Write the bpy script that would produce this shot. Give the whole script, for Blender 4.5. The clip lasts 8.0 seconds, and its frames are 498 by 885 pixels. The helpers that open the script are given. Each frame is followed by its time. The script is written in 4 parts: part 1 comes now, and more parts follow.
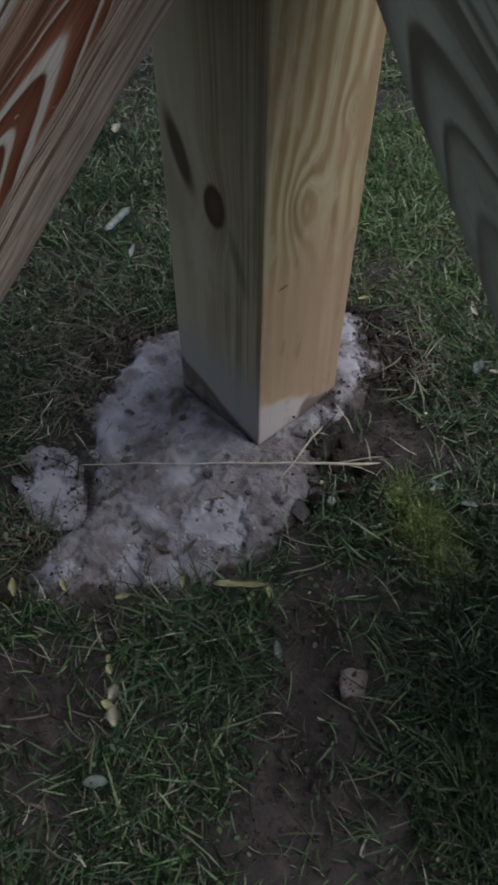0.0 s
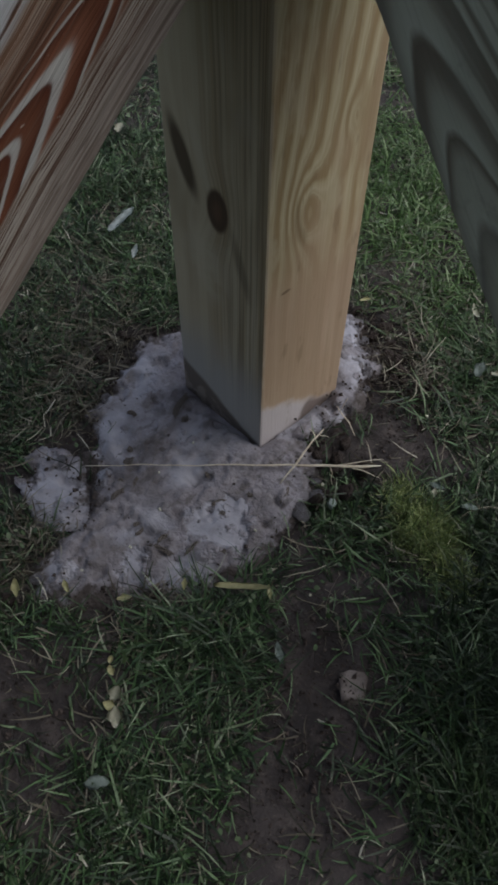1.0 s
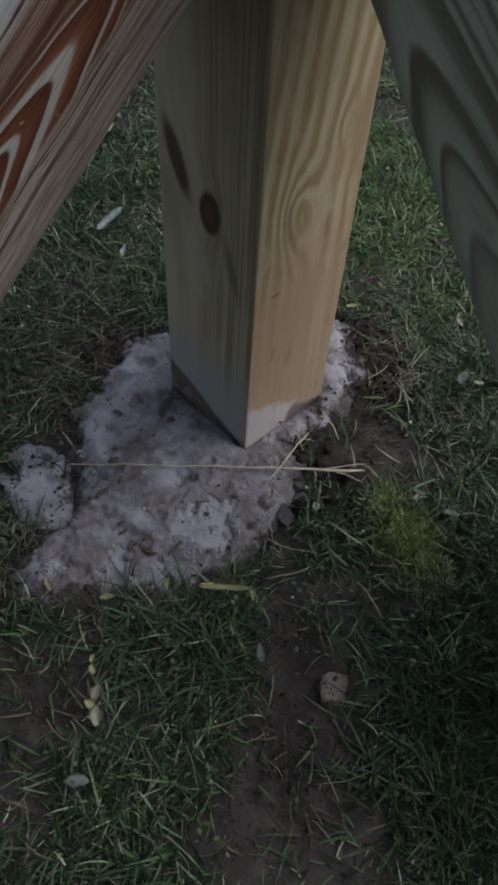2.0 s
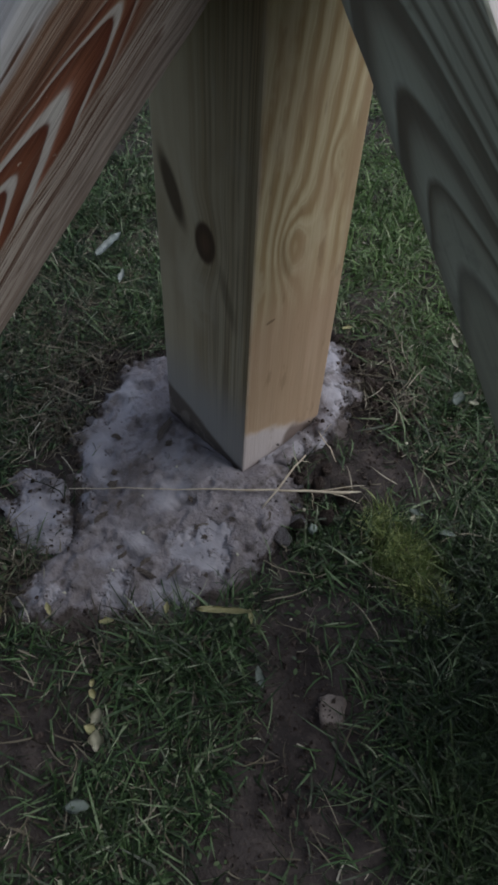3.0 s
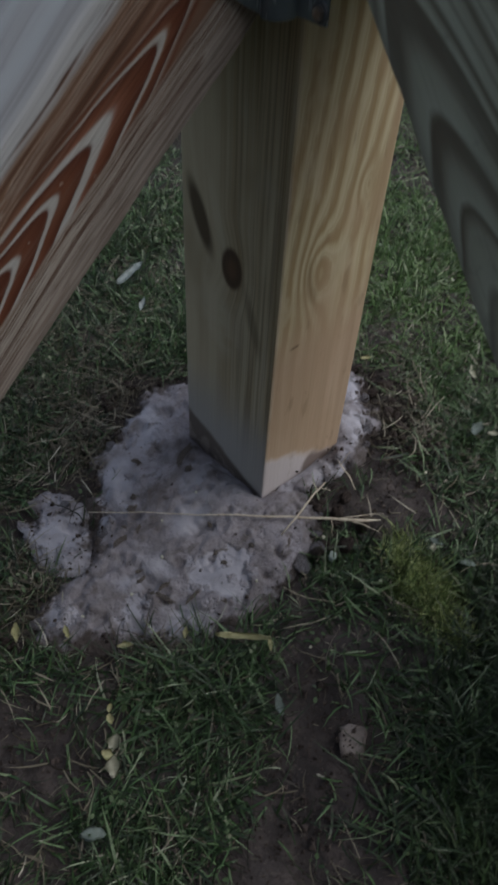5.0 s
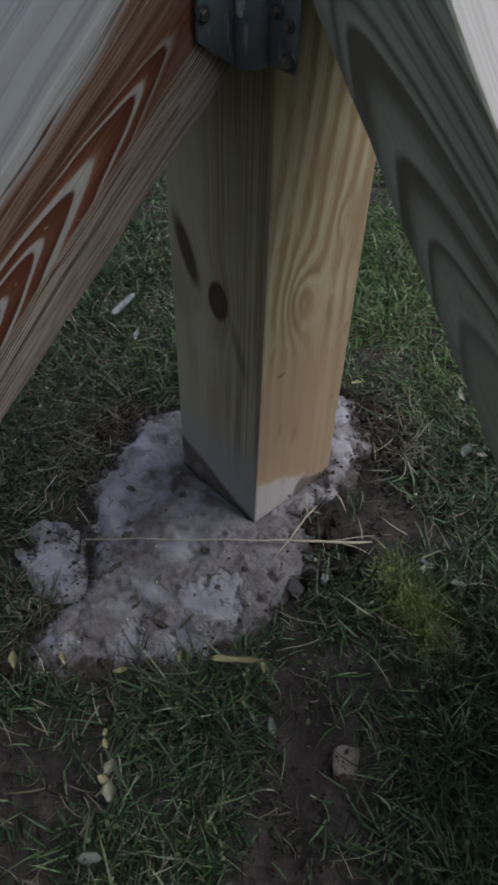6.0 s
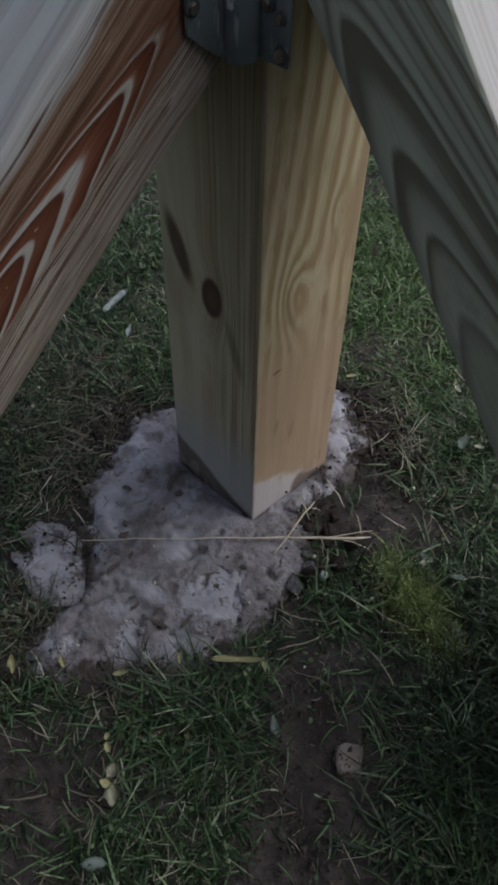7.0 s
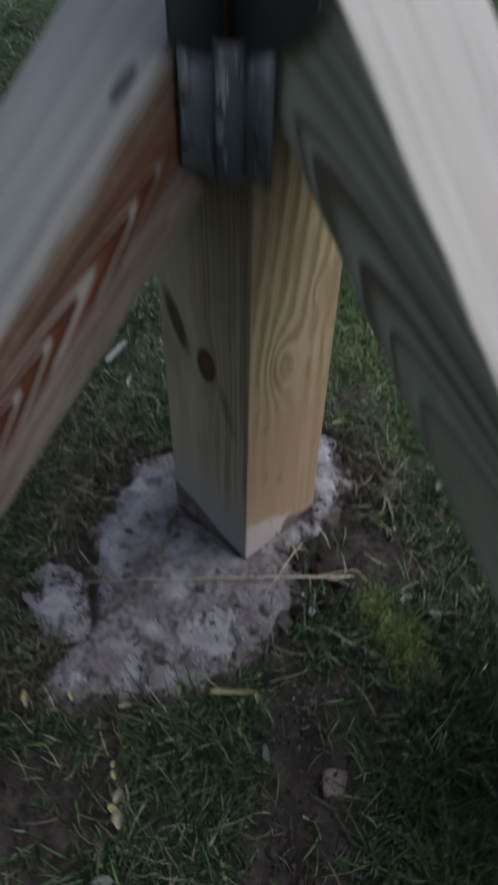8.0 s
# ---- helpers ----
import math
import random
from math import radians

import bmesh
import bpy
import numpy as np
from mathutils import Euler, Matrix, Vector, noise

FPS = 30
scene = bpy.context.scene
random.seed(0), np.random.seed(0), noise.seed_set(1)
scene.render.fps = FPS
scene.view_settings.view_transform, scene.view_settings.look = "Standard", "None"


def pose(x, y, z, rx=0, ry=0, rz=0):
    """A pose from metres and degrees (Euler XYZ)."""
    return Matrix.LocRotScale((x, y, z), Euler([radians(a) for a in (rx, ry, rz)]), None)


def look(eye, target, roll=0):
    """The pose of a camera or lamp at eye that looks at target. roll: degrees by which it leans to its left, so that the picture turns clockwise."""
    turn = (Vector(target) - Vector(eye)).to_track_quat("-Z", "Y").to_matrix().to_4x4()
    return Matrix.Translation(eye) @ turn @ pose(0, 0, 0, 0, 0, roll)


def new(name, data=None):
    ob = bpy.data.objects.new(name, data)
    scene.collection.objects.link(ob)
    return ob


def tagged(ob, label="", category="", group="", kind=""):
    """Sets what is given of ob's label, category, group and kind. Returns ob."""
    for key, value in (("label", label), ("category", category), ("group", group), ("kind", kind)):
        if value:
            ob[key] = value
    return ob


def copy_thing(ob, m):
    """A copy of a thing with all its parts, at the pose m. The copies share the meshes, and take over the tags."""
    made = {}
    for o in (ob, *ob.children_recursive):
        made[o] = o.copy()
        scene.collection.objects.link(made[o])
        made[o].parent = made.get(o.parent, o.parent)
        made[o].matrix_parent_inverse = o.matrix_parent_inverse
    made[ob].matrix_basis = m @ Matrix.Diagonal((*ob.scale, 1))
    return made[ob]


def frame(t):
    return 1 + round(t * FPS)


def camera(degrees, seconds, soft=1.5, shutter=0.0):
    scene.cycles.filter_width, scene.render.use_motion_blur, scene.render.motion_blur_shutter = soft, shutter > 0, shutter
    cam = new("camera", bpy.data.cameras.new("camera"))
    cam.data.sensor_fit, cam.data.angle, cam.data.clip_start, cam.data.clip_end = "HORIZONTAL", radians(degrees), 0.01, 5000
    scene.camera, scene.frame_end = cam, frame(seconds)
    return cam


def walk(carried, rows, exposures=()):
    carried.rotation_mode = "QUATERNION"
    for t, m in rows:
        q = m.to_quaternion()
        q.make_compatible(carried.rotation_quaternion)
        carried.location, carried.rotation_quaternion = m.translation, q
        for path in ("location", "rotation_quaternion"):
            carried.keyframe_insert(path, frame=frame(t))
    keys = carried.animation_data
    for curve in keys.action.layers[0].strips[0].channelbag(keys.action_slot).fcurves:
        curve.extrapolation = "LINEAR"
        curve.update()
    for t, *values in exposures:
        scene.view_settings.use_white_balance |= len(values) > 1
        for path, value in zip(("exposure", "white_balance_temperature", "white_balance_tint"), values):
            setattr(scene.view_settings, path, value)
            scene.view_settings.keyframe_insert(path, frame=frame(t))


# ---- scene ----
cam = camera(36.2, 8.0, soft=3.2, shutter=0.9)
PATH = [
    (0, (-0.398, -0.389, 0.751), (0.441, 0.465, -0.851), 0.6),
    (0.5, (-0.399, -0.379, 0.751), (0.432, 0.473, -0.856), 0.3),
    (1, (-0.396, -0.385, 0.759), (0.435, 0.463, -0.851), 0.8),
    (1.5, (-0.406, -0.382, 0.757), (0.456, 0.433, -0.853), 3.9),
    (3, (-0.4, -0.383, 0.775), (0.495, 0.456, -0.806), 3.5),
    (3.5, (-0.406, -0.375, 0.764), (0.487, 0.485, -0.805), 2.8),
    (4, (-0.401, -0.373, 0.764), (0.498, 0.509, -0.79), 2.5),
    (4.5, (-0.411, -0.374, 0.758), (0.503, 0.523, -0.779), 2.6),
    (5, (-0.42, -0.379, 0.768), (0.513, 0.525, -0.752), 3.6),
    (5.2, (-0.419, -0.385, 0.78), (0.523, 0.533, -0.727), 3.6),
    (6.3, (-0.41, -0.398, 0.786), (0.54, 0.549, -0.698), 1.4),
    (6.5, (-0.407, -0.394, 0.78), (0.539, 0.541, -0.714), 1.3),
    (7, (-0.409, -0.386, 0.785), (0.543, 0.534, -0.714), 1.5),
    (7.5, (-0.406, -0.392, 0.806), (0.556, 0.523, -0.69), 1.7),
    (7.7, (-0.421, -0.395, 0.806), (0.571, 0.518, -0.672), 2.1),
    (7.8, (-0.424, -0.401, 0.811), (0.573, 0.527, -0.654), 1.8),
    (7.9, (-0.426, -0.406, 0.834), (0.568, 0.53, -0.627), 1.6),
    (8, (-0.424, -0.407, 0.871), (0.559, 0.532, -0.596), 1.3),
]
walk(cam, [(t, look(eye, target, roll)) for t, eye, target, roll in PATH])

# ---- light ----
world = bpy.data.worlds.new("evening_sky")
world.use_nodes = True
scene.world = world
wn = world.node_tree
sky = wn.nodes.new("ShaderNodeTexSky")
sky.sky_type, sky.sun_disc = "NISHITA", False
sky.sun_elevation, sky.sun_rotation = radians(51), radians(134)
veil = wn.nodes.new("ShaderNodeHueSaturation")  # thin cloud takes most of the blue
veil.inputs["Saturation"].default_value = 0.6
wn.links.new(sky.outputs[0], veil.inputs["Color"])
wn.links.new(veil.outputs[0], wn.nodes["Background"].inputs[0])
wn.nodes["Background"].inputs[1].default_value = 0.095
sun = new("sun", bpy.data.lights.new("sun", "SUN"))
sun.data.energy, sun.data.angle, sun.data.color = 1.32, radians(64), (1.0, 0.98, 0.95)
sun.matrix_world = look((1.05, -1.0, 1.8), (0, 0, 0))
scene.view_settings.exposure = 0.41


TUFT = ((0.075, -0.155), (0.022, -0.285), (0.048, -0.220))  # a strip of fine yellow-green grass


# ---- material tools ----
class Val:
    """A shader socket with arithmetic."""
    def __init__(self, tree, s):
        self.t, self.s = tree, s

    def op(self, kind, *others):
        n = self.t.nodes.new("ShaderNodeMath")
        n.operation = kind
        for k, v in enumerate((self, *others)):
            if isinstance(v, Val):
                self.t.links.new(v.s, n.inputs[k])
            else:
                n.inputs[k].default_value = v
        return Val(self.t, n.outputs[0])

    def __add__(self, o): return self.op("ADD", o)
    def __radd__(self, o): return self.op("ADD", o)
    def __sub__(self, o): return self.op("SUBTRACT", o)
    def __rsub__(self, o): return (self * -1).op("ADD", o)
    def __mul__(self, o): return self.op("MULTIPLY", o)
    def __rmul__(self, o): return self.op("MULTIPLY", o)
    def __truediv__(self, o): return self.op("DIVIDE", o)

    def step(self, a, b):
        """0 at a and 1 at b, smooth between."""
        n = self.t.nodes.new("ShaderNodeMapRange")
        n.interpolation_type = "SMOOTHSTEP"
        self.t.links.new(self.s, n.inputs[0])
        up = a < b
        n.inputs[1].default_value, n.inputs[2].default_value = (a, b) if up else (b, a)
        n.inputs[3].default_value, n.inputs[4].default_value = (0, 1) if up else (1, 0)
        return Val(self.t, n.outputs[0])


class Mat:
    """A principled material under construction."""
    def __init__(self, name, rough=0.8, spec=0.3, metal=0.0):
        self.m = bpy.data.materials.new(name)
        self.m.use_nodes = True
        self.t = self.m.node_tree
        self.p = self.t.nodes["Principled BSDF"]
        self.p.inputs["Roughness"].default_value = rough
        self.p.inputs["Specular IOR Level"].default_value = spec
        self.p.inputs["Metallic"].default_value = metal
        c = self.t.nodes.new("ShaderNodeTexCoord")
        self.pos = c.outputs["Object"]
        sep = self.t.nodes.new("ShaderNodeSeparateXYZ")
        self.t.links.new(self.pos, sep.inputs[0])
        self.x, self.y, self.z = (Val(self.t, o) for o in sep.outputs)

    def vec(self, x, y, z):
        n = self.t.nodes.new("ShaderNodeCombineXYZ")
        for k, v in enumerate((x, y, z)):
            if isinstance(v, Val):
                self.t.links.new(v.s, n.inputs[k])
            else:
                n.inputs[k].default_value = v
        return n.outputs[0]

    def noise(self, scale, detail=3.0, stretch=(1, 1, 1), rough=0.55, at=None, shift=0.0):
        n = self.t.nodes.new("ShaderNodeTexNoise")
        n.inputs["Scale"].default_value, n.inputs["Detail"].default_value = scale, detail
        n.inputs["Roughness"].default_value = rough
        mp = self.t.nodes.new("ShaderNodeMapping")
        mp.inputs["Scale"].default_value = stretch
        mp.inputs["Location"].default_value = (shift, shift * 0.7, shift * 1.3)
        self.t.links.new(at or self.pos, mp.inputs[0])
        self.t.links.new(mp.outputs[0], n.inputs["Vector"])
        return Val(self.t, n.outputs["Fac"])

    def island(self):
        n = self.t.nodes.new("ShaderNodeNewGeometry")
        return Val(self.t, n.outputs["Random Per Island"])

    def mix(self, f, a, b):
        n = self.t.nodes.new("ShaderNodeMix")
        n.data_type = "RGBA"
        if isinstance(f, Val):
            self.t.links.new(f.s, n.inputs[0])
        else:
            n.inputs[0].default_value = f
        for k, v in ((6, a), (7, b)):
            if isinstance(v, tuple):
                n.inputs[k].default_value = (*v, 1)
            else:
                self.t.links.new(v, n.inputs[k])
        return n.outputs[2]

    def ramp(self, f, stops):
        n = self.t.nodes.new("ShaderNodeValToRGB")
        self.t.links.new(f.s, n.inputs[0])
        e = n.color_ramp.elements
        while len(e) < len(stops):
            e.new(0.5)
        for k, (p, c) in enumerate(stops):
            e[k].position, e[k].color = p, (*c, 1)
        return n.outputs[0]

    def done(self, color, bump=None, depth=0.001, rough=None):
        self.t.links.new(color, self.p.inputs["Base Color"])
        if bump is not None:
            b = self.t.nodes.new("ShaderNodeBump")
            b.inputs["Distance"].default_value = depth
            b.inputs["Strength"].default_value = 1.0
            self.t.links.new(bump.s, b.inputs["Height"])
            self.t.links.new(b.outputs[0], self.p.inputs["Normal"])
        if rough is not None:
            self.t.links.new(rough.s, self.p.inputs["Roughness"])
        return self.m


# ---- materials ----
def knot(m, u, v, cu, cv, ru, rv, tilt=0.0):
    """1 inside an ellipse, fading out, and the distance in radii."""
    a, b = u - cu, v - cv
    ca, sa = math.cos(tilt), math.sin(tilt)
    p, q = (a * ca + b * sa) / ru, (b * ca - a * sa) / rv
    return (p * p + q * q).op("SQRT")


def soil_material():
    m = Mat("soil", 0.9, 0.25)
    big, mid, fine = m.noise(6, 4), m.noise(40, 4), m.noise(260, 3)
    c = m.mix(big.step(0.35, 0.65), (0.054, 0.046, 0.045), (0.030, 0.026, 0.026))
    c = m.mix(mid.step(0.45, 0.75) * 0.8, c, (0.088, 0.073, 0.069))
    c = m.mix(m.noise(95, 4, shift=7, rough=0.65).step(0.55, 0.68) * 0.6, c, (0.022, 0.017, 0.015))
    c = m.mix(fine.step(0.60, 0.74) * 0.5, c, (0.14, 0.115, 0.10))
    far = ((m.x - 0.2) * (m.x - 0.2) + (m.y - 0.2) * (m.y - 0.2)).op("SQRT").step(0.85, 1.3)
    c = m.mix(far, c, m.mix(m.noise(60, 5).step(0.38, 0.62), (0.018, 0.032, 0.012), (0.045, 0.07, 0.027)))
    return m.done(c, mid * 0.6 + fine * 0.4 + m.noise(110, 4, shift=3) * 0.5, 0.004)


def concrete_material():
    """Weathered cement: grey skin in trowelled patches, brown where soil is trodden in, stained along the rim."""
    m = Mat("concrete", 0.88, 0.25)
    rim_node = m.t.nodes.new("ShaderNodeAttribute")
    rim_node.attribute_name = "rim"
    rim = Val(m.t, rim_node.outputs["Fac"])
    big, mid, fine = m.noise(7, 4, shift=3), m.noise(38, 5, shift=1), m.noise(300, 3)
    clot = m.noise(24, 5, shift=8, rough=0.62)
    c = m.mix(big.step(0.38, 0.62), (0.285, 0.272, 0.305), (0.225, 0.209, 0.229))
    c = m.mix(clot.step(0.49, 0.64) * 0.7, c, (0.155, 0.141, 0.147))
    c = m.mix(m.noise(55, 4, shift=5).step(0.58, 0.66) * 0.35, c, (0.36, 0.345, 0.36))
    c = m.mix(mid.step(0.57, 0.68) * 0.65, c, (0.105, 0.088, 0.080))
    c = m.mix(m.noise(80, 5, shift=14, rough=0.68).step(0.54, 0.66) * 0.45, c, (0.130, 0.113, 0.107))
    c = m.mix(m.noise(30, 4, (1, 2.2, 1), shift=21).step(0.60, 0.68) * 0.6, c, (0.080, 0.069, 0.064))
    c = m.mix(fine.step(0.63, 0.72) * 0.3, c, (0.12, 0.10, 0.092))
    # soil trodden into the middle
    trod = knot(m, m.x, m.y, -0.105, 0.075, 0.085, 0.075).step(1.35, 0.3).op("MAXIMUM", knot(m, m.x, m.y, -0.185, -0.005, 0.05, 0.04).step(1.3, 0.3) * 0.7)
    c = m.mix(trod * m.noise(33, 5, shift=17, rough=0.65).step(0.40, 0.58) * 0.7, c, (0.118, 0.103, 0.104))
    # cleaner patches of smooth cement skin
    skin = m.noise(10, 3, shift=33, rough=0.45) * 0.7 + 0.12
    for x, y, r in ((-0.112, -0.055, 0.062), (-0.285, 0.018, 0.048), (-0.215, 0.120, 0.085), (0.215, 0.050, 0.05), (-0.215, -0.025, 0.035), (-0.045, 0.165, 0.03)):
        skin = skin.op("MAXIMUM", knot(m, m.x, m.y, x, y, r, r).step(1.3, 0.2) * 0.24 + m.noise(28, 4, shift=12) * 0.66)
    skin = skin.step(0.465, 0.56) * (1.0 - m.noise(60, 4, shift=9).step(0.58, 0.66) * 0.75)
    c = m.mix(skin * 0.9, c, m.mix(m.noise(25, 3, shift=4).step(0.3, 0.7), (0.27, 0.27, 0.31), (0.385, 0.38, 0.425)))
    dirt = (rim + (clot - 0.5) * 0.075 + (m.noise(90, 3, shift=2) - 0.5) * 0.03).step(0.013, -0.004)
    c = m.mix(dirt * 0.95, c, (0.062, 0.050, 0.045))
    rough_part = 1.0 - skin * 0.75
    return m.done(c, (mid * 0.8 + fine * 0.35 + clot * 0.5 + m.noise(130, 4, shift=2, rough=0.65) * 0.9) * rough_part, 0.0048)


def post_left_material():
    m = Mat("post_olive_face", 0.78, 0.25)
    u, v = m.y, m.z
    wob = (m.noise(5, 3, (1, 1, 0.4)) - 0.5) * 0.012
    k1 = knot(m, u, v, 0.066, 0.311, 0.0128, 0.0205)
    k2 = knot(m, u, v, 0.1125, 0.347, 0.0118, 0.041, -0.40)
    k3 = knot(m, u, v, 0.034, 0.262, 0.008, 0.042, -0.32)
    push = k1.step(3.2, 0.6) * 0.012 + k2.step(3, 0.5) * 0.008
    g = m.noise(330, 3, (1, 1, 0.012), at=m.vec(m.x, u + wob + push, v))
    h = m.noise(70, 3, (1, 1, 0.03), at=m.vec(m.x, u + wob * 2 + push, v), shift=4)
    c = m.mix(h.step(0.35, 0.68) * (u.step(0.12, 0.04) * 0.7 + 0.3), (0.43, 0.375, 0.275), (0.32, 0.26, 0.17))
    c = m.mix(g.step(0.42, 0.62) * u.step(0.10, 0.04) * 0.6, c, (0.15, 0.125, 0.085))
    c = m.mix(m.noise(14, 3, (1, 1, 0.5), shift=2).step(0.55, 0.7) * 0.5, c, (0.40, 0.37, 0.31))
    streak = m.noise(120, 3, (1, 1, 0.02), at=m.vec(m.x, u + wob + push, v), shift=9)
    c = m.mix(streak.step(0.52, 0.66) * u.step(0.09, 0.05) * 0.6, c, (0.45, 0.40, 0.31))
    c = m.mix(knot(m, u, v, 0.088, 0.235, 0.030, 0.050, -0.2).step(1.25, 0.5) * m.noise(22, 3, shift=5).step(0.35, 0.55) * 0.5, c, (0.47, 0.43, 0.34))
    c = m.mix(m.noise(9, 3, (1, 1, 0.4), shift=6).step(0.48, 0.66) * 0.45, c, (0.22, 0.175, 0.11))
    c = m.mix(knot(m, u, v, 0.090, 0.365, 0.007, 0.045, -0.30).step(1.3, 0.4) * 0.5, c, (0.46, 0.42, 0.33))
    c = m.mix(k3.step(1.3, 0.3) * 0.55, c, (0.10, 0.085, 0.06))
    c = m.mix(k1.step(1.35, 0.95), c, (0.075, 0.05, 0.034))
    c = m.mix(k1.step(0.85, 0.2) * 0.6, c, (0.13, 0.08, 0.05))
    c = m.mix(k2.step(1.25, 0.6) * 0.95, c, (0.075, 0.055, 0.036))
    n = (m.noise(26, 4) - 0.5) * 0.05
    c = m.mix((v + n).step(0.17, 0.05) * 0.85, c, (0.31, 0.31, 0.32))
    c = m.mix((v - u * 0.42 + n * 0.3).step(0.006, -0.006) * 0.9, c, (0.10, 0.08, 0.07))
    c = m.mix((v - u * 0.42 + n * 0.3).step(-0.014, -0.022) * m.noise(45, 3).step(0.45, 0.55) * 0.7, c, (0.24, 0.21, 0.19))
    return m.done(c, g * 0.5 + h * 0.5, 0.0012)


def post_right_material():
    m = Mat("post_tan_face", 0.72, 0.3)
    u, v = m.x, m.z
    k1 = knot(m, u, v, 0.052, 0.318, 0.021, 0.045, 0.12)
    k2 = knot(m, u, v, 0.103, 0.395, 0.013, 0.024)
    wob = (m.noise(8, 3, (1, 1, 0.35)) - 0.5) * 0.02
    b1 = (k1 * k1 * -1.0).op("EXPONENT") * 0.026
    b2 = (k2 * k2 * -1.0).op("EXPONENT") * 0.010
    sweep = (v - 0.33).op("MAXIMUM", 0.0)
    r = (u - sweep * 0.16 + sweep * sweep * 0.2) * 0.55 + b1 + b2 + wob * 0.8 + (m.noise(34, 3, (1, 1, 0.3), shift=7) - 0.5) * 0.006
    f = (r / 0.0118 + m.noise(60, 2, (1, 1, 0.1)) * 0.35 + m.noise(170, 3, (1, 1, 0.12), shift=5) * 0.35 + m.noise(7, 2, (1, 1, 0.4), shift=8) * 0.6).op("FRACT")
    clear = v.step(0.20, 0.29)
    tone = m.ramp(f, [(0.0, (0.41, 0.32, 0.19)), (0.15, (0.345, 0.25, 0.135)), (0.34, (0.33, 0.235, 0.122)), (0.50, (0.48, 0.40, 0.245)), (0.70, (0.56, 0.495, 0.335)), (0.84, (0.47, 0.395, 0.245)), (0.93, (0.52, 0.45, 0.295)), (1.0, (0.36, 0.275, 0.155))])
    tone = m.mix(m.noise(38, 3, (1, 1, 0.25), shift=16).step(0.42, 0.66) * 0.7, tone, (0.36, 0.27, 0.155))
    tone = m.mix(m.noise(24, 4, (1, 1, 0.45), shift=27, rough=0.62).step(0.55, 0.66) * 0.5, tone, (0.52, 0.455, 0.315))
    plain = m.mix(m.noise(90, 3, (1, 1, 0.03), shift=6).step(0.35, 0.7), (0.48, 0.345, 0.245), (0.40, 0.28, 0.19))
    c = m.mix(clear * 0.85 + 0.1, plain, tone)
    c = m.mix(m.noise(16, 3, (1, 1, 0.35), shift=9).step(0.45, 0.7) * 0.5, c, (0.50, 0.37, 0.255))
    c = m.mix(k1.step(0.95, 0.55) * k1.step(0.25, 0.5) * 0.5 * (u + v * 0.3).step(0.147, 0.136), c, (0.19, 0.135, 0.07))
    c = m.mix(m.noise(5, 3, shift=19).step(0.50, 0.68) * 0.4, c, (0.40, 0.28, 0.175))
    c = m.mix(u.step(0.006, 0.001) * m.noise(40, 3, (1, 1, 0.4), shift=2).step(0.35, 0.6) * 0.75, c, (0.58, 0.51, 0.40))
    c = m.mix(knot(m, u, v, 0.030, 0.236, 0.007, 0.0022).step(1.3, 0.6) * 0.7, c, (0.13, 0.085, 0.05))
    n = (m.noise(30, 4) - 0.5) * 0.03
    cem = (v + u * 0.58 + n).step(0.082, 0.066)
    c = m.mix(cem * 0.95, c, (0.58, 0.53, 0.53))
    c = m.mix(cem * knot(m, u, v, 0.098, 0.0, 0.026, 0.026).step(1.25, 0.85) * 0.9, c, (0.17, 0.125, 0.105))
    c = m.mix((v - 0.004 + n * 0.3).step(0.0, -0.012) * 0.7, c, (0.13, 0.10, 0.085))
    fine = m.noise(420, 2, (1, 1, 0.03))
    c = m.mix(u.step(0.118, 0.135) * 0.4, c, (0.36, 0.255, 0.17))
    c = m.mix(m.noise(75, 3, (1, 1, 0.25), shift=12).step(0.60, 0.70) * 0.35, c, (0.20, 0.135, 0.075))
    c = m.mix(m.noise(190, 2, (1, 1, 0.4), shift=3).step(0.70, 0.75) * 0.5, c, (0.44, 0.37, 0.28))
    return m.done(c, f * 0.25 + fine * 0.35 + cem * 0.6, 0.0012)


def arch_wood(name, axis, rise, fall, tip, reach, stops, seed):
    """Plain-sawn board face in the brace's own axes: x runs down the brace, z across its side.
    Nested tongues of grain whose tips lie along z = axis; rise and fall are (factor, power) of the limbs above and below it,
    reach the first and last place along the brace that the stops span."""
    m = Mat(name, 0.8, 0.25)
    u, v = m.x, m.z
    wob = (m.noise(9, 3, (0.5, 1, 1), shift=seed) - 0.5) * 0.010 + (m.noise(70, 3, (0.2, 1, 1), shift=seed) - 0.5) * 0.0030
    a = v - axis + wob * 0.5
    over = ((a * a + tip * tip).op("SQRT") - tip)
    up = a.step(-0.0005, 0.0005)
    g = up * over.op("POWER", rise[1]) * rise[0] + (1.0 - up) * over.op("POWER", fall[1]) * fall[0]
    level = u - g + wob * 0.6 + (m.noise(260, 2, (0.1, 1, 1), shift=seed + 2) - 0.5) * 0.004
    lo, hi = reach
    c = m.ramp((level - lo) / (hi - lo), [((p - lo) / (hi - lo), k) for p, k in stops])
    fine = m.noise(420, 3, (0.015, 1, 1), shift=seed)
    soft = m.noise(60, 3, (0.05, 1, 1), shift=seed + 5)
    return m, c, level, fine, soft, a, v


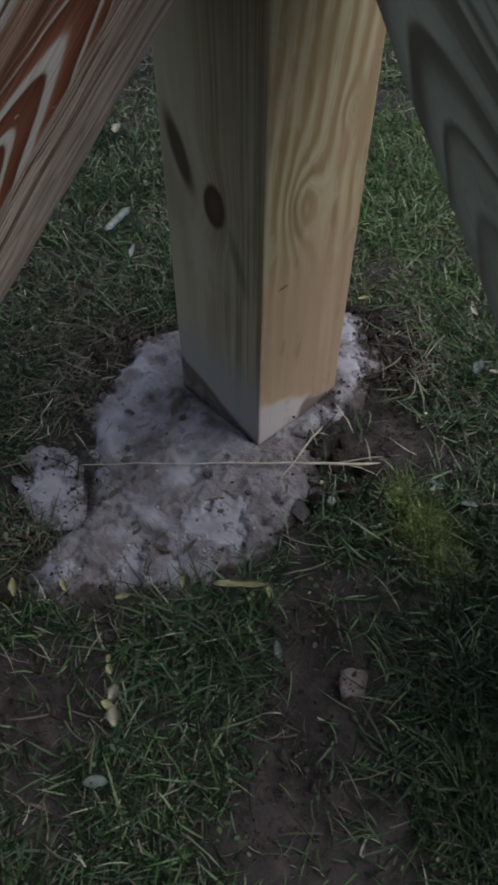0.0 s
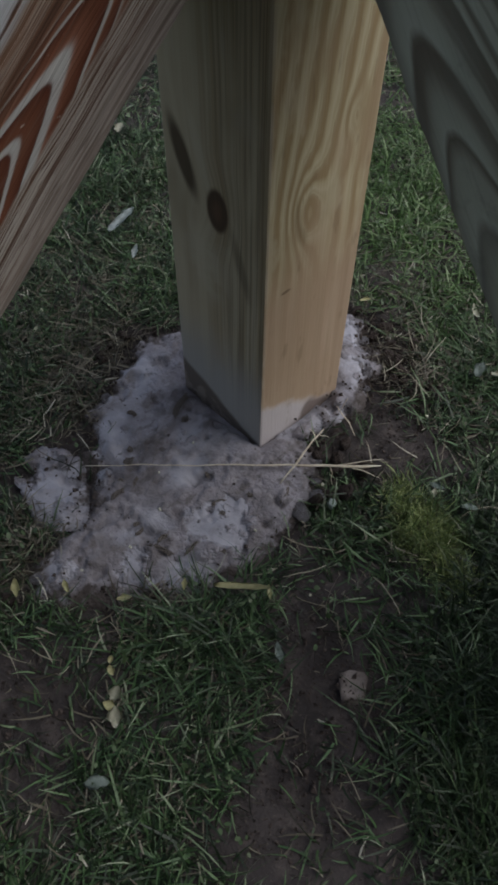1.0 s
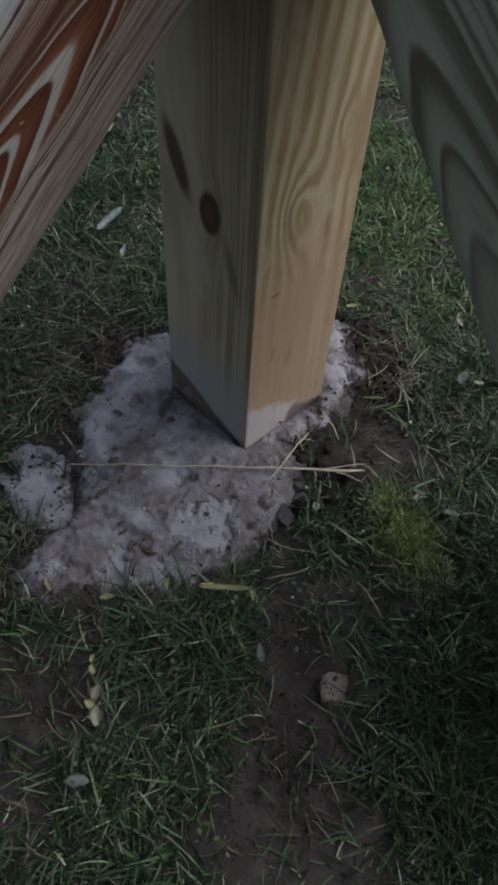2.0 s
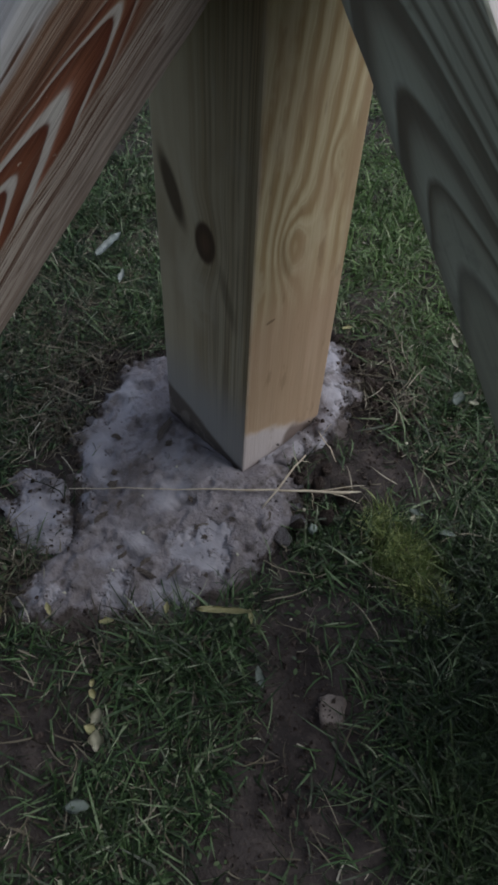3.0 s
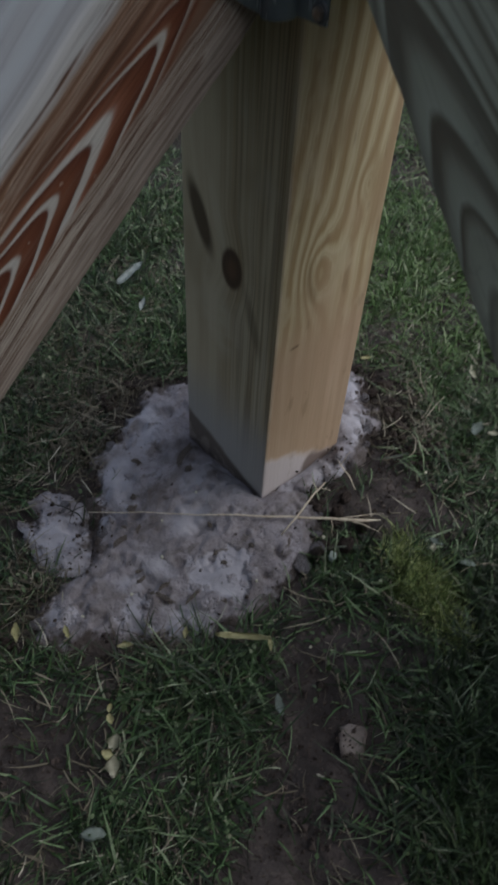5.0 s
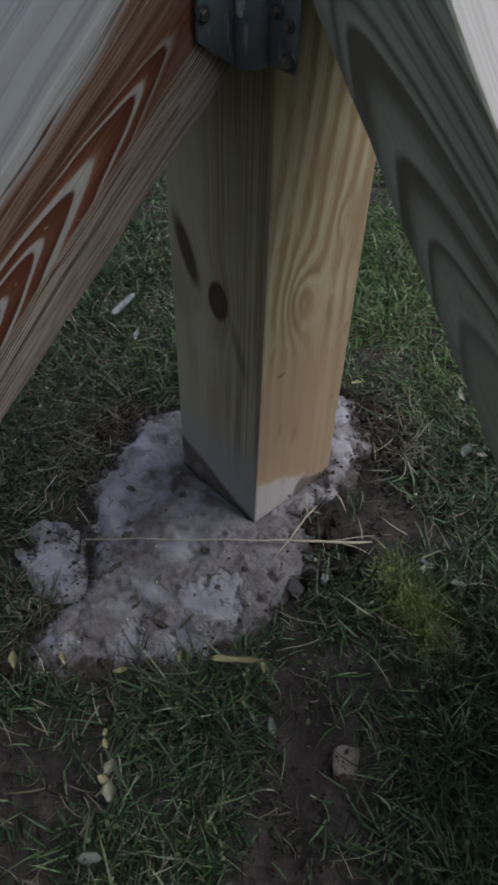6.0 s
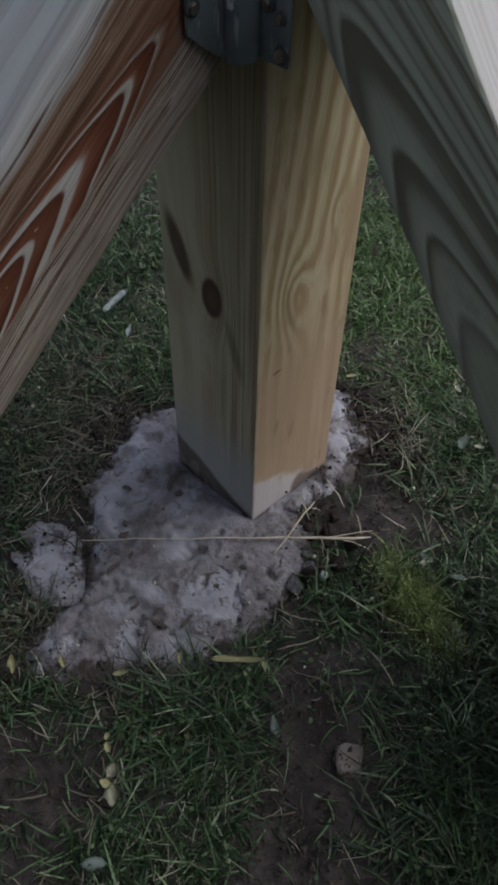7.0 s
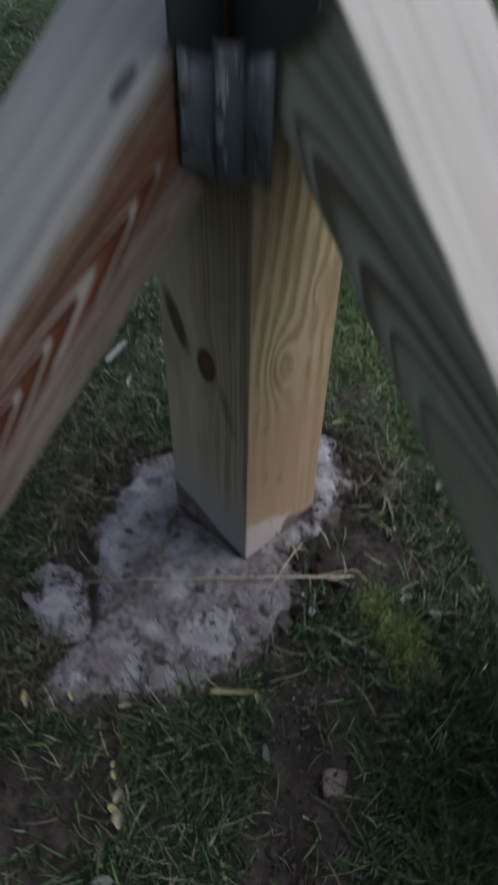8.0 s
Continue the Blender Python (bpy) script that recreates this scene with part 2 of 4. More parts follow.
def brace_red_material():
    dark, mid, pale, tan = (0.070, 0.019, 0.009), (0.120, 0.042, 0.021), (0.36, 0.35, 0.33), (0.19, 0.105, 0.068)
    stops = [(-0.10, tan), (0.030, (0.14, 0.075, 0.048)), (0.046, mid), (0.056, (0.20, 0.14, 0.11)), (0.060, (0.30, 0.265, 0.235)), (0.064, dark), (0.0835, mid), (0.0885, tan), (0.092, pale), (0.0985, (0.32, 0.30, 0.27)), (0.1015, dark), (0.128, mid), (0.141, (0.16, 0.062, 0.036)),
             (0.147, (0.22, 0.13, 0.10)), (0.152, pale), (0.171, pale), (0.1745, dark), (0.200, mid), (0.2090, mid), (0.2125, pale), (0.2205, pale), (0.2235, dark), (0.256, mid), (0.2605, pale), (0.266, pale),
             (0.270, dark), (0.31, mid), (0.316, pale), (0.322, dark), (0.50, mid)]
    m, c, level, fine, soft, a, v = arch_wood("brace_red_grain", 0.0605, (30.0, 1.4), (6.5, 1.1), 0.003, (-0.10, 0.50), stops, 3)
    # straight grain outside the tongues: uneven lines, brown above and grey below
    bend = m.noise(7, 3, (0.3, 1, 1), shift=2) * 0.030
    lines = m.noise(215, 2, (0.016, 1, 1), rough=0.5, at=m.vec(m.x, m.y, v + bend), shift=6)
    thin = m.noise(420, 2, (0.02, 1, 1), at=m.vec(m.x, m.y, v + bend), shift=1)
    above = m.ramp(lines, [(0.34, (0.050, 0.022, 0.012)), (0.44, (0.110, 0.055, 0.032)), (0.50, (0.17, 0.105, 0.07)), (0.54, (0.27, 0.215, 0.175)), (0.58, (0.14, 0.08, 0.052)), (0.68, (0.22, 0.165, 0.13))])
    below = m.ramp(lines, [(0.32, (0.28, 0.24, 0.205)), (0.39, (0.060, 0.032, 0.022)), (0.45, (0.12, 0.075, 0.055)), (0.48, (0.36, 0.325, 0.285)), (0.53, (0.31, 0.27, 0.235)), (0.56, (0.075, 0.042, 0.030)), (0.61, (0.33, 0.295, 0.26)), (0.70, (0.14, 0.095, 0.072))])
    below = m.mix(thin.step(0.52, 0.62) * 0.2, below, (0.10, 0.065, 0.048))
    above = m.mix(thin.step(0.50, 0.64) * 0.45, above, (0.07, 0.034, 0.02))
    ragged = (m.noise(18, 4, (0.3, 1, 1)) - 0.5) * 0.03
    c = m.mix((a + ragged * 0.35).step(0.013, 0.024) * 0.9, c, above)
    c = m.mix((a + ragged * 0.15).step(-0.0175, -0.021), c, below)
    c = m.mix(soft.step(0.50, 0.7) * 0.15, c, (0.17, 0.10, 0.065))
    c = m.mix(fine.step(0.52, 0.66) * 0.14, c, (0.20, 0.145, 0.115))
    edge = v + ragged + (lines - 0.5) * 0.02
    c = m.mix(edge.step(0.099, 0.105) * 0.95, c, m.mix(lines.step(0.5, 0.62), (0.35, 0.355, 0.36), (0.27, 0.26, 0.255)))
    c = m.mix((v + ragged * 0.8).step(0.030, 0.010) * 0.7, c, m.mix(thin.step(0.4, 0.6), (0.28, 0.235, 0.205), (0.17, 0.14, 0.12)))
    c = m.mix(m.noise(240, 2, (0.5, 1, 1), shift=4).step(0.71, 0.76) * 0.6, c, (0.42, 0.38, 0.34))
    return m.done(c, lines * 0.5 + fine * 0.5 + thin * 0.5 + soft * 0.4, 0.0016)


def brace_green_material():
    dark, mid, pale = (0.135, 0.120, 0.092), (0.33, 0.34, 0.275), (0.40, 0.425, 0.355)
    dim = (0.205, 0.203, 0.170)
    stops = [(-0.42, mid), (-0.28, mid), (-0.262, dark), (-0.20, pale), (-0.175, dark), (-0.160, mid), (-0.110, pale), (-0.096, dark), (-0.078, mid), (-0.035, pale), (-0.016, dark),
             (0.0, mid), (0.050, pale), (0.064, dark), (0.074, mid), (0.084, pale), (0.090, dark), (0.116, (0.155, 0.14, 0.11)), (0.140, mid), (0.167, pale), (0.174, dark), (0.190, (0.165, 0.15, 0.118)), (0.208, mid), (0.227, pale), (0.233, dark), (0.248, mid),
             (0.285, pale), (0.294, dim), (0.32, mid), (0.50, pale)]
    m, c, level, fine, soft, a, v = arch_wood("brace_green_grain", 0.021, (11.8, 1.4), (3.0, 1.0), 0.005, (-0.42, 0.50), stops, 11)
    c = m.mix(soft.step(0.42, 0.72) * 0.3, c, (0.215, 0.22, 0.178))
    c = m.mix(m.noise(11, 4, (0.4, 1, 1), shift=6).step(0.5, 0.7) * 0.35, c, (0.25, 0.28, 0.245))
    c = m.mix(fine.step(0.5, 0.68) * 0.14, c, (0.12, 0.125, 0.105))
    stripe = (level / 0.034 + (m.noise(14, 3, (0.2, 1, 1), shift=9) - 0.5) * 1.4 + 20.0).op("FRACT")
    c = m.mix(stripe.step(0.55, 0.72) * stripe.step(0.98, 0.85) * v.step(0.032, 0.056) * 0.48, c, (0.135, 0.138, 0.108))
    c = m.mix(v.step(0.012, 0.003) * 0.4, c, (0.20, 0.205, 0.18))
    c = m.mix(m.noise(35, 4, shift=15, rough=0.65).step(0.58, 0.72) * 0.3, c, (0.14, 0.15, 0.125))
    return m.done(c, fine * 0.5 + soft * 0.4, 0.0009)


def brace_top_material(name, base, streak, seed, dark_knot=False):
    m = Mat(name, 0.85, 0.25)
    g, h = m.noise(220, 3, (0.02, 1, 1), shift=seed), m.noise(50, 4, (0.06, 1, 1), shift=seed + 1)
    c = m.mix(h.step(0.4, 0.72) * 0.7, base, streak)
    c = m.mix(g.step(0.5, 0.68) * 0.4, c, tuple(k * 0.6 for k in streak))
    if dark_knot:
        c = m.mix(knot(m, m.x, m.y, 0.031, 0.015, 0.016, 0.008).step(1.3, 0.7) * 0.85, c, (0.06, 0.055, 0.055))
    return m.done(c, g + h * 0.5, 0.001)


def plain_material(name, a, b, scale=30, rough=0.8, spec=0.3, metal=0.0, bump=0.0008):
    m = Mat(name, rough, spec, metal)
    n, k = m.noise(scale, 4), m.noise(scale * 8, 3)
    c = m.mix(n.step(0.35, 0.65), a, b)
    c = m.mix(k.step(0.55, 0.75) * 0.4, c, tuple(v * 0.6 for v in b))
    return m.done(c, n + k * 0.4, bump)


def coating_material():
    """Slate powder coat with pale vertical scuffs."""
    m = Mat("bracket_coating", 0.3, 0.6, 0.2)
    n = m.noise(45, 3)
    c = m.mix(n.step(0.35, 0.65), (0.125, 0.155, 0.185), (0.165, 0.195, 0.225))
    scuff = m.noise(190, 2, (1, 1, 0.12), shift=3).step(0.60, 0.68) * m.noise(40, 2, shift=1).step(0.45, 0.55)
    c = m.mix(scuff * 0.7, c, (0.40, 0.43, 0.48))
    return m.done(c, n + scuff * 0.3, 0.0002, scuff * 0.3 + 0.27)


def blade_material(name, stops, patch=True, lit_green=0.0):
    m = Mat(name, 0.45, 0.4)
    r = m.island()
    c = m.ramp(r, stops)
    if patch:
        big = m.noise(5, 3, shift=2)
        c = m.mix(m.noise(26, 2, shift=4).step(0.46, 0.62) * 0.6, c, m.mix(r, (0.012, 0.026, 0.011), (0.05, 0.085, 0.035)))
        c = m.mix(big.step(0.5, 0.75) * 0.4, c, (0.03, 0.055, 0.017))
        if lit_green:
            # yellower grass at the back right, with the brighter light there in its colour
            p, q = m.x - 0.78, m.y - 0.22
            lit_dist = (p * p + q * q).op("SQRT") + (m.noise(8, 2) - 0.5) * 0.25
            c = m.mix(lit_dist.step(0.66, 0.34) * lit_green, c, m.ramp(r, [(0.0, (0.03, 0.06, 0.012)), (0.5, (0.085, 0.165, 0.045)), (0.9, (0.165, 0.265, 0.09)), (1.0, (0.38, 0.43, 0.28))]))
        a, b = m.x - TUFT[2][0], m.y - TUFT[2][1]
        near = (a * a + b * b).op("SQRT") + (m.noise(25, 2) - 0.5) * 0.05
        c = m.mix(near.step(0.06, 0.015) * 0.45, c, (0.13, 0.17, 0.035))
    return m.done(c)


M_SOIL, M_CONC = soil_material(), concrete_material()
M_POST_L, M_POST_R = post_left_material(), post_right_material()
M_RED, M_GREEN = brace_red_material(), brace_green_material()
# weathered tops, paler than the sides because sky light is put into their colour
M_TOP_GREY = brace_top_material("brace_weathered_lit_top", (0.37, 0.38, 0.385), (0.29, 0.28, 0.275), 2, True)
M_TOP_WHITE = brace_top_material("brace_pale_lit_top", (0.53, 0.515, 0.505), (0.47, 0.44, 0.425), 7)
M_BRACKET = coating_material()
M_BRACKET_DARK = plain_material("bracket_black", (0.045, 0.051, 0.058), (0.055, 0.061, 0.068), 60, 0.38, 0.4, 0.0, 0.0003)
M_MARK = plain_material("worn_print", (0.60, 0.61, 0.66), (0.30, 0.32, 0.37), 180, 0.5, 0.4, 0, 0.0001)
M_STEEL = plain_material("bolt_steel", (0.42, 0.40, 0.37), (0.22, 0.19, 0.16), 120, 0.28, 0.5, 0.9, 0.0003)
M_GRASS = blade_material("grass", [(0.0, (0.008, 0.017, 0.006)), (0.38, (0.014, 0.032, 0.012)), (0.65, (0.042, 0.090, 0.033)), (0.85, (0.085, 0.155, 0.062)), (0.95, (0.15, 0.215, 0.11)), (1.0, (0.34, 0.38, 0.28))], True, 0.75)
# the lawn green again, darkened with the brace's shade in the colour
M_GRASS_SHADED = blade_material("shaded_grass", [(0.0, (0.004, 0.009, 0.004)), (0.5, (0.016, 0.034, 0.013)), (0.9, (0.040, 0.072, 0.030)), (1.0, (0.10, 0.14, 0.07))])
M_TUFT = blade_material("tuft", [(0.0, (0.05, 0.08, 0.02)), (0.5, (0.165, 0.23, 0.07)), (1.0, (0.40, 0.45, 0.20))], False)
M_DRY = blade_material("dry_grass", [(0.0, (0.022, 0.018, 0.012)), (0.45, (0.075, 0.063, 0.042)), (0.8, (0.15, 0.133, 0.095)), (0.95, (0.25, 0.228, 0.175)), (1.0, (0.46, 0.44, 0.36))], False)
M_CLOVER = blade_material("small_leaves", [(0.0, (0.03, 0.055, 0.02)), (0.6, (0.06, 0.10, 0.04)), (0.9, (0.09, 0.125, 0.06)), (1.0, (0.26, 0.28, 0.19))])
# boards of the added wall that blocks sky light behind the camera
M_WALL = plain_material("shade_wall_boards", (0.19, 0.165, 0.135), (0.25, 0.225, 0.19), 25, 0.85, 0.2, 0, 0.001)
M_CRUMB = plain_material("soil_crumbs", (0.034, 0.027, 0.025), (0.082, 0.066, 0.060), 90, 0.95, 0.1, 0, 0.001)
M_BARK = plain_material("bark", (0.085, 0.072, 0.064), (0.19, 0.165, 0.15), 160, 0.95, 0.1, 0, 0.001)
M_STRAW = plain_material("straw", (0.58, 0.53, 0.43), (0.46, 0.40, 0.31), 60, 0.7, 0.3, 0, 0.0003)
M_STEM = plain_material("dry_stem", (0.36, 0.33, 0.26), (0.20, 0.18, 0.13), 70, 0.7, 0.3, 0, 0.0003)
M_LEAF_Y = plain_material("yellow_leaf", (0.66, 0.64, 0.38), (0.48, 0.46, 0.27), 50, 0.65, 0.3, 0, 0.0003)
M_LEAF_P = plain_material("pale_leaf", (0.62, 0.61, 0.50), (0.40, 0.40, 0.30), 90, 0.65, 0.3, 0, 0.0003)
M_LEAF_G = plain_material("grey_green_leaf", (0.30, 0.36, 0.335), (0.19, 0.235, 0.21), 50, 0.65, 0.3, 0, 0.0003)
M_LEAF_W = plain_material("whitish_leaf", (0.47, 0.52, 0.52), (0.30, 0.35, 0.34), 110, 0.6, 0.3, 0, 0.0005)
M_STONE = plain_material("stone", (0.23, 0.20, 0.185), (0.12, 0.10, 0.092), 45, 0.9, 0.2, 0, 0.002)


# ---- geometry tools ----
def mesh_object(name, verts, faces, mats, parent=None, smooth=False):
    me = bpy.data.meshes.new(name)
    me.from_pydata(verts, [], faces)
    for mt in mats if isinstance(mats, (list, tuple)) else [mats]:
        me.materials.append(mt)
    if smooth:
        me.polygons.foreach_set("use_smooth", [True] * len(me.polygons))
    me.update()
    ob = new(name, me)
    ob.parent = parent
    return ob


def part(name, bm, material, parent, label=""):
    me = bpy.data.meshes.new(name)
    bm.to_mesh(me)
    bm.free()
    for mt in material if isinstance(material, (list, tuple)) else [material]:
        me.materials.append(mt)
    ob = new(name, me)
    ob.parent = parent
    return tagged(ob, label) if label else ob


def empty(name, m):
    ob = new(name)
    ob.matrix_world = m
    ob.empty_display_size = 0.02
    return ob


def inside(poly, x, y):
    """Which of the points lie in a polygon."""
    hit = np.zeros(np.shape(x), bool)
    for (x0, y0), (x1, y1) in zip(poly, poly[1:] + poly[:1]):
        cross = (y0 > y) != (y1 > y)
        with np.errstate(divide="ignore", invalid="ignore"):
            hit ^= cross & (x < (x1 - x0) * (y - y0) / (y1 - y0 + 1e-12) + x0)
    return hit


def edge_distance(poly, x, y):
    """Signed distance to a polygon's edge, positive inside."""
    best = np.full(np.shape(x), 9.0)
    for (x0, y0), (x1, y1) in zip(poly, poly[1:] + poly[:1]):
        dx, dy = x1 - x0, y1 - y0
        k = np.clip(((x - x0) * dx + (y - y0) * dy) / (dx * dx + dy * dy), 0, 1)
        best = np.minimum(best, np.hypot(x - x0 - k * dx, y - y0 - k * dy))
    return np.where(inside(poly, x, y), best, -best)


def fbm(x, y, scale, octaves=4, shift=0.0):
    out = np.empty(np.shape(x))
    for k, (a, b) in enumerate(zip(np.ravel(x), np.ravel(y))):
        out.flat[k] = noise.fractal((a * scale + shift, b * scale - shift, shift * 0.37), 1.0, 2.0, octaves)
    return out


SIDE = 0.14
FOOT_MAIN = [(0.06, 0.225), (0.01, 0.238), (-0.075, 0.205), (-0.14, 0.165), (-0.175, 0.105), (-0.215, 0.06), (-0.285, 0.052), (-0.318, 0.022),
             (-0.250, -0.035), (-0.190, -0.084), (-0.140, -0.104), (-0.06, -0.110), (-0.01, -0.09), (0.02, -0.06), (0.06, -0.03), (0.15, -0.04),
             (0.21, -0.012), (0.265, 0.055), (0.262, 0.10), (0.2, 0.2)]
FOOT_LUMP = [(-0.208, 0.178), (-0.178, 0.162), (-0.185, 0.112), (-0.222, 0.060), (-0.245, 0.078), (-0.247, 0.14)]
BARE = [(-0.36, -0.085, 0.075), (-0.42, -0.04, 0.06), (-0.20, -0.28, 0.065), (-0.15, -0.255, 0.06), (-0.25, -0.315, 0.06), (-0.315, -0.305, 0.055), (-0.135, -0.185, 0.035),
        (0.125, -0.135, 0.068), (0.07, -0.085, 0.055), (0.20, -0.05, 0.06), (0.25, 0.0, 0.05), (0.27, 0.05, 0.035), (0.02, 0.265, 0.035), (-0.06, 0.24, 0.03), (-0.31, 0.07, 0.025),
        (-0.27, -0.045, 0.03)]


def ground():
    """One sheet of lawn soil, fine near the post and reaching the horizon."""
    near = np.arange(-0.60, 0.60, 0.0125)
    far = [0.6 + 0.03 * (1.35 ** k - 1) / 0.35 for k in range(1, 34)]
    line = np.concatenate([-np.array(far[::-1]), near, [0.6], far])
    gx, gy = np.meshgrid(line, line, indexing="ij")
    r = np.hypot(gx, gy)
    z = fbm(gx, gy, 6, 4, 2.0) * 0.010 + fbm(gx, gy, 32, 4, 5.0) * 0.006
    z = np.where(r < 4, z, 0) - 0.006
    under = np.maximum(edge_distance(FOOT_MAIN, gx, gy), edge_distance(FOOT_LUMP, gx, gy))
    z -= 0.03 * np.clip(under / 0.02, 0, 1)
    n = len(line)
    verts = np.stack([gx, gy, z], -1).reshape(-1, 3).tolist()
    faces = [(i * n + j, (i + 1) * n + j, (i + 1) * n + j + 1, i * n + j + 1) for i in range(n - 1) for j in range(n - 1)]
    ob = mesh_object("ground", verts, faces, M_SOIL, smooth=True)
    return tagged(ob, "dark brown damp soil under a patchy lawn", "ground", kind="structure")


def footing(name, poly, label, category):
    """Rough poured concrete, lumpy, with pits and a ragged rim."""
    step = 0.0028
    xs, ys = np.arange(-0.34, 0.29, step), np.arange(-0.13, 0.26, step)
    gx, gy = np.meshgrid(xs, ys, indexing="ij")
    rag = fbm(gx, gy, 24, 5, 1.0) * 0.022 * np.clip(0.35 + (gx + gy + 0.16) * 5, 0.35, 1)
    d = edge_distance(poly, gx, gy) + rag * (1.0 if len(poly) > 8 else 0.9)
    rise = np.clip(d / 0.026, -1, 1)
    z = 0.001 + (0.009 if len(poly) > 8 else 0.005) * np.where(rise > 0, rise ** 0.8, rise * 2.5)
    z += fbm(gx, gy, 9, 3, 7.0) * 0.006 + fbm(gx, gy, 50, 4, 3.0) * 0.0017 + np.abs(fbm(gx, gy, 17, 4, 23.0)) * 0.004 - 0.001
    pit = fbm(gx, gy, 30, 4, 11.0)
    z -= 0.008 * np.clip((pit - 0.30) / 0.25, 0, 1)
    lump = fbm(gx, gy, 55, 3, 17.0)
    z += 0.004 * np.clip((lump - 0.36) / 0.2, 0, 1)
    # a shallow trench where the mix has shrunk from the timber
    px, py = np.clip(gx, 0, SIDE), np.clip(gy, 0, SIDE)
    away = np.hypot(gx - px, gy - py)
    z -= 0.013 * np.clip(1 - away / 0.020, 0, 1) ** 1.2
    keep = (d > -0.012)
    n = len(ys)
    faces = [(i * n + j, (i + 1) * n + j, (i + 1) * n + j + 1, i * n + j + 1) for i in range(len(xs) - 1) for j in range(n - 1)
             if keep[i, j] and keep[i + 1, j] and keep[i, j + 1] and keep[i + 1, j + 1]]
    used = sorted({k for f in faces for k in f})
    remap = {k: q for q, k in enumerate(used)}
    allv = np.stack([gx, gy, z], -1).reshape(-1, 3)
    ob = mesh_object(name, allv[used].tolist(), [tuple(remap[k] for k in f) for f in faces], M_CONC, smooth=True)
    ob.data.attributes.new("rim", "FLOAT", "POINT").data.foreach_set("value", (np.ravel(d)[used] + (0.014 if len(poly) < 8 else 0.0)).astype(np.float32))
    return tagged(ob, label, category)


def rounded_box(x0, x1, y0, y1, z0, z1, bevel, cuts=1):
    bm = bmesh.new()
    bmesh.ops.create_cube(bm, size=1)
    for v in bm.verts:
        v.co = ((x0, x1)[v.co.x > 0], (y0, y1)[v.co.y > 0], (z0, z1)[v.co.z > 0])
    bmesh.ops.bevel(bm, geom=bm.edges[:], offset=bevel, segments=cuts + 1, affect="EDGES", profile=0.6)
    return bm


def post():
    bm = rounded_box(0, SIDE, 0, SIDE, -0.35, 1.05, 0.003)
    bm.normal_update()
    for f in bm.faces:
        f.material_index = 0 if f.normal.x < -0.72 else 1
    me = bpy.data.meshes.new("timber_post")
    bm.to_mesh(me)
    bm.free()
    me.materials.append(M_POST_L)
    me.materials.append(M_POST_R)
    return tagged(new("timber_post", me), "square sawn softwood post with knots, standing in concrete", "post")


def brace(name, turn, slope, across, top, tall, wide, mats, label):
    """A sloping timber that leaves the post square to one face and runs down into the lawn.
    In its own axes x runs down, y outward, z across its side."""
    far = (top + 0.12) / math.sin(slope)
    bm = rounded_box(0, far, 0, wide, 0, tall, 0.004, 2)
    bmesh.ops.subdivide_edges(bm, edges=[e for e in bm.edges if abs(e.verts[0].co.x - e.verts[1].co.x) > 0.2], cuts=60)
    # cut the upper end upright, flush with the post
    for v in bm.verts:
        if v.co.x < 0.01:
            v.co.x -= v.co.z * math.tan(slope) - 0.002
        else:
            w = noise.noise((v.co.x * 22, v.co.y * 40, v.co.z * 40)) * 0.0013
            v.co.y += w
            v.co.z += noise.noise((v.co.x * 16 + 9, v.co.y * 40, v.co.z * 40)) * 0.0013
    bm.normal_update()
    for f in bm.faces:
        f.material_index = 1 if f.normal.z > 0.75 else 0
    me = bpy.data.meshes.new(name)
    bm.to_mesh(me)
    bm.free()
    for mt in mats:
        me.materials.append(mt)
    ob = new(name, me)
    c, s = math.cos(slope), math.sin(slope)
    left = Matrix(((-c, 0, -s, 0), (0, 1, 0, across), (-s, 0, c, top), (0, 0, 0, 1)))
    if turn:
        left = Matrix(((0, 1, 0, 0), (1, 0, 0, 0), (0, 0, 1, 0), (0, 0, 0, 1))) @ left
    ob.matrix_world = left
    return tagged(ob, label, "timber brace", "braces on the post")


ground()
footing_base = footing("concrete_footing", FOOT_MAIN, "rough lumpy grey concrete smeared with soil round a post", "concrete footing")
footing("concrete_splash", FOOT_LUMP, "separate flat patch of pale spilled concrete in grass", "concrete")
post()
brace("timber_brace", False, radians(40.2), 0.018, 0.583, 0.115, 0.12, (M_RED, M_TOP_GREY), "sloping timber brace with red-brown flame grain and weathered grey top lightened for skylight")
brace("timber_brace", True, radians(50.0), -0.0125, 0.662, 0.095, 0.15, (M_GREEN, M_TOP_WHITE), "sloping timber brace with grey-green grain and a pale top lightened for skylight")


def shade_wall():
    """An unseen plain boarded wall, added behind the camera to shade the near lawn."""
    root = empty("shade_wall", pose(-0.72, -0.72, 0, 0, 0, -45))
    for k in range(13):
        bm = rounded_box(-1.2 + 0.2 * k, -1.004 + 0.2 * k, -0.022, 0, -0.05, 1.35, 0.003)
        part("board", bm, M_WALL, root)
    for z in (0.25, 1.1):
        part("rail", rounded_box(-1.2, 1.396, -0.062, -0.023, z - 0.04, z + 0.04, 0.003), M_WALL, root)
    return tagged(root, "unseen grey-brown boarded wall added on the lawn for its shade", "wall", kind="structure")


shade_wall()


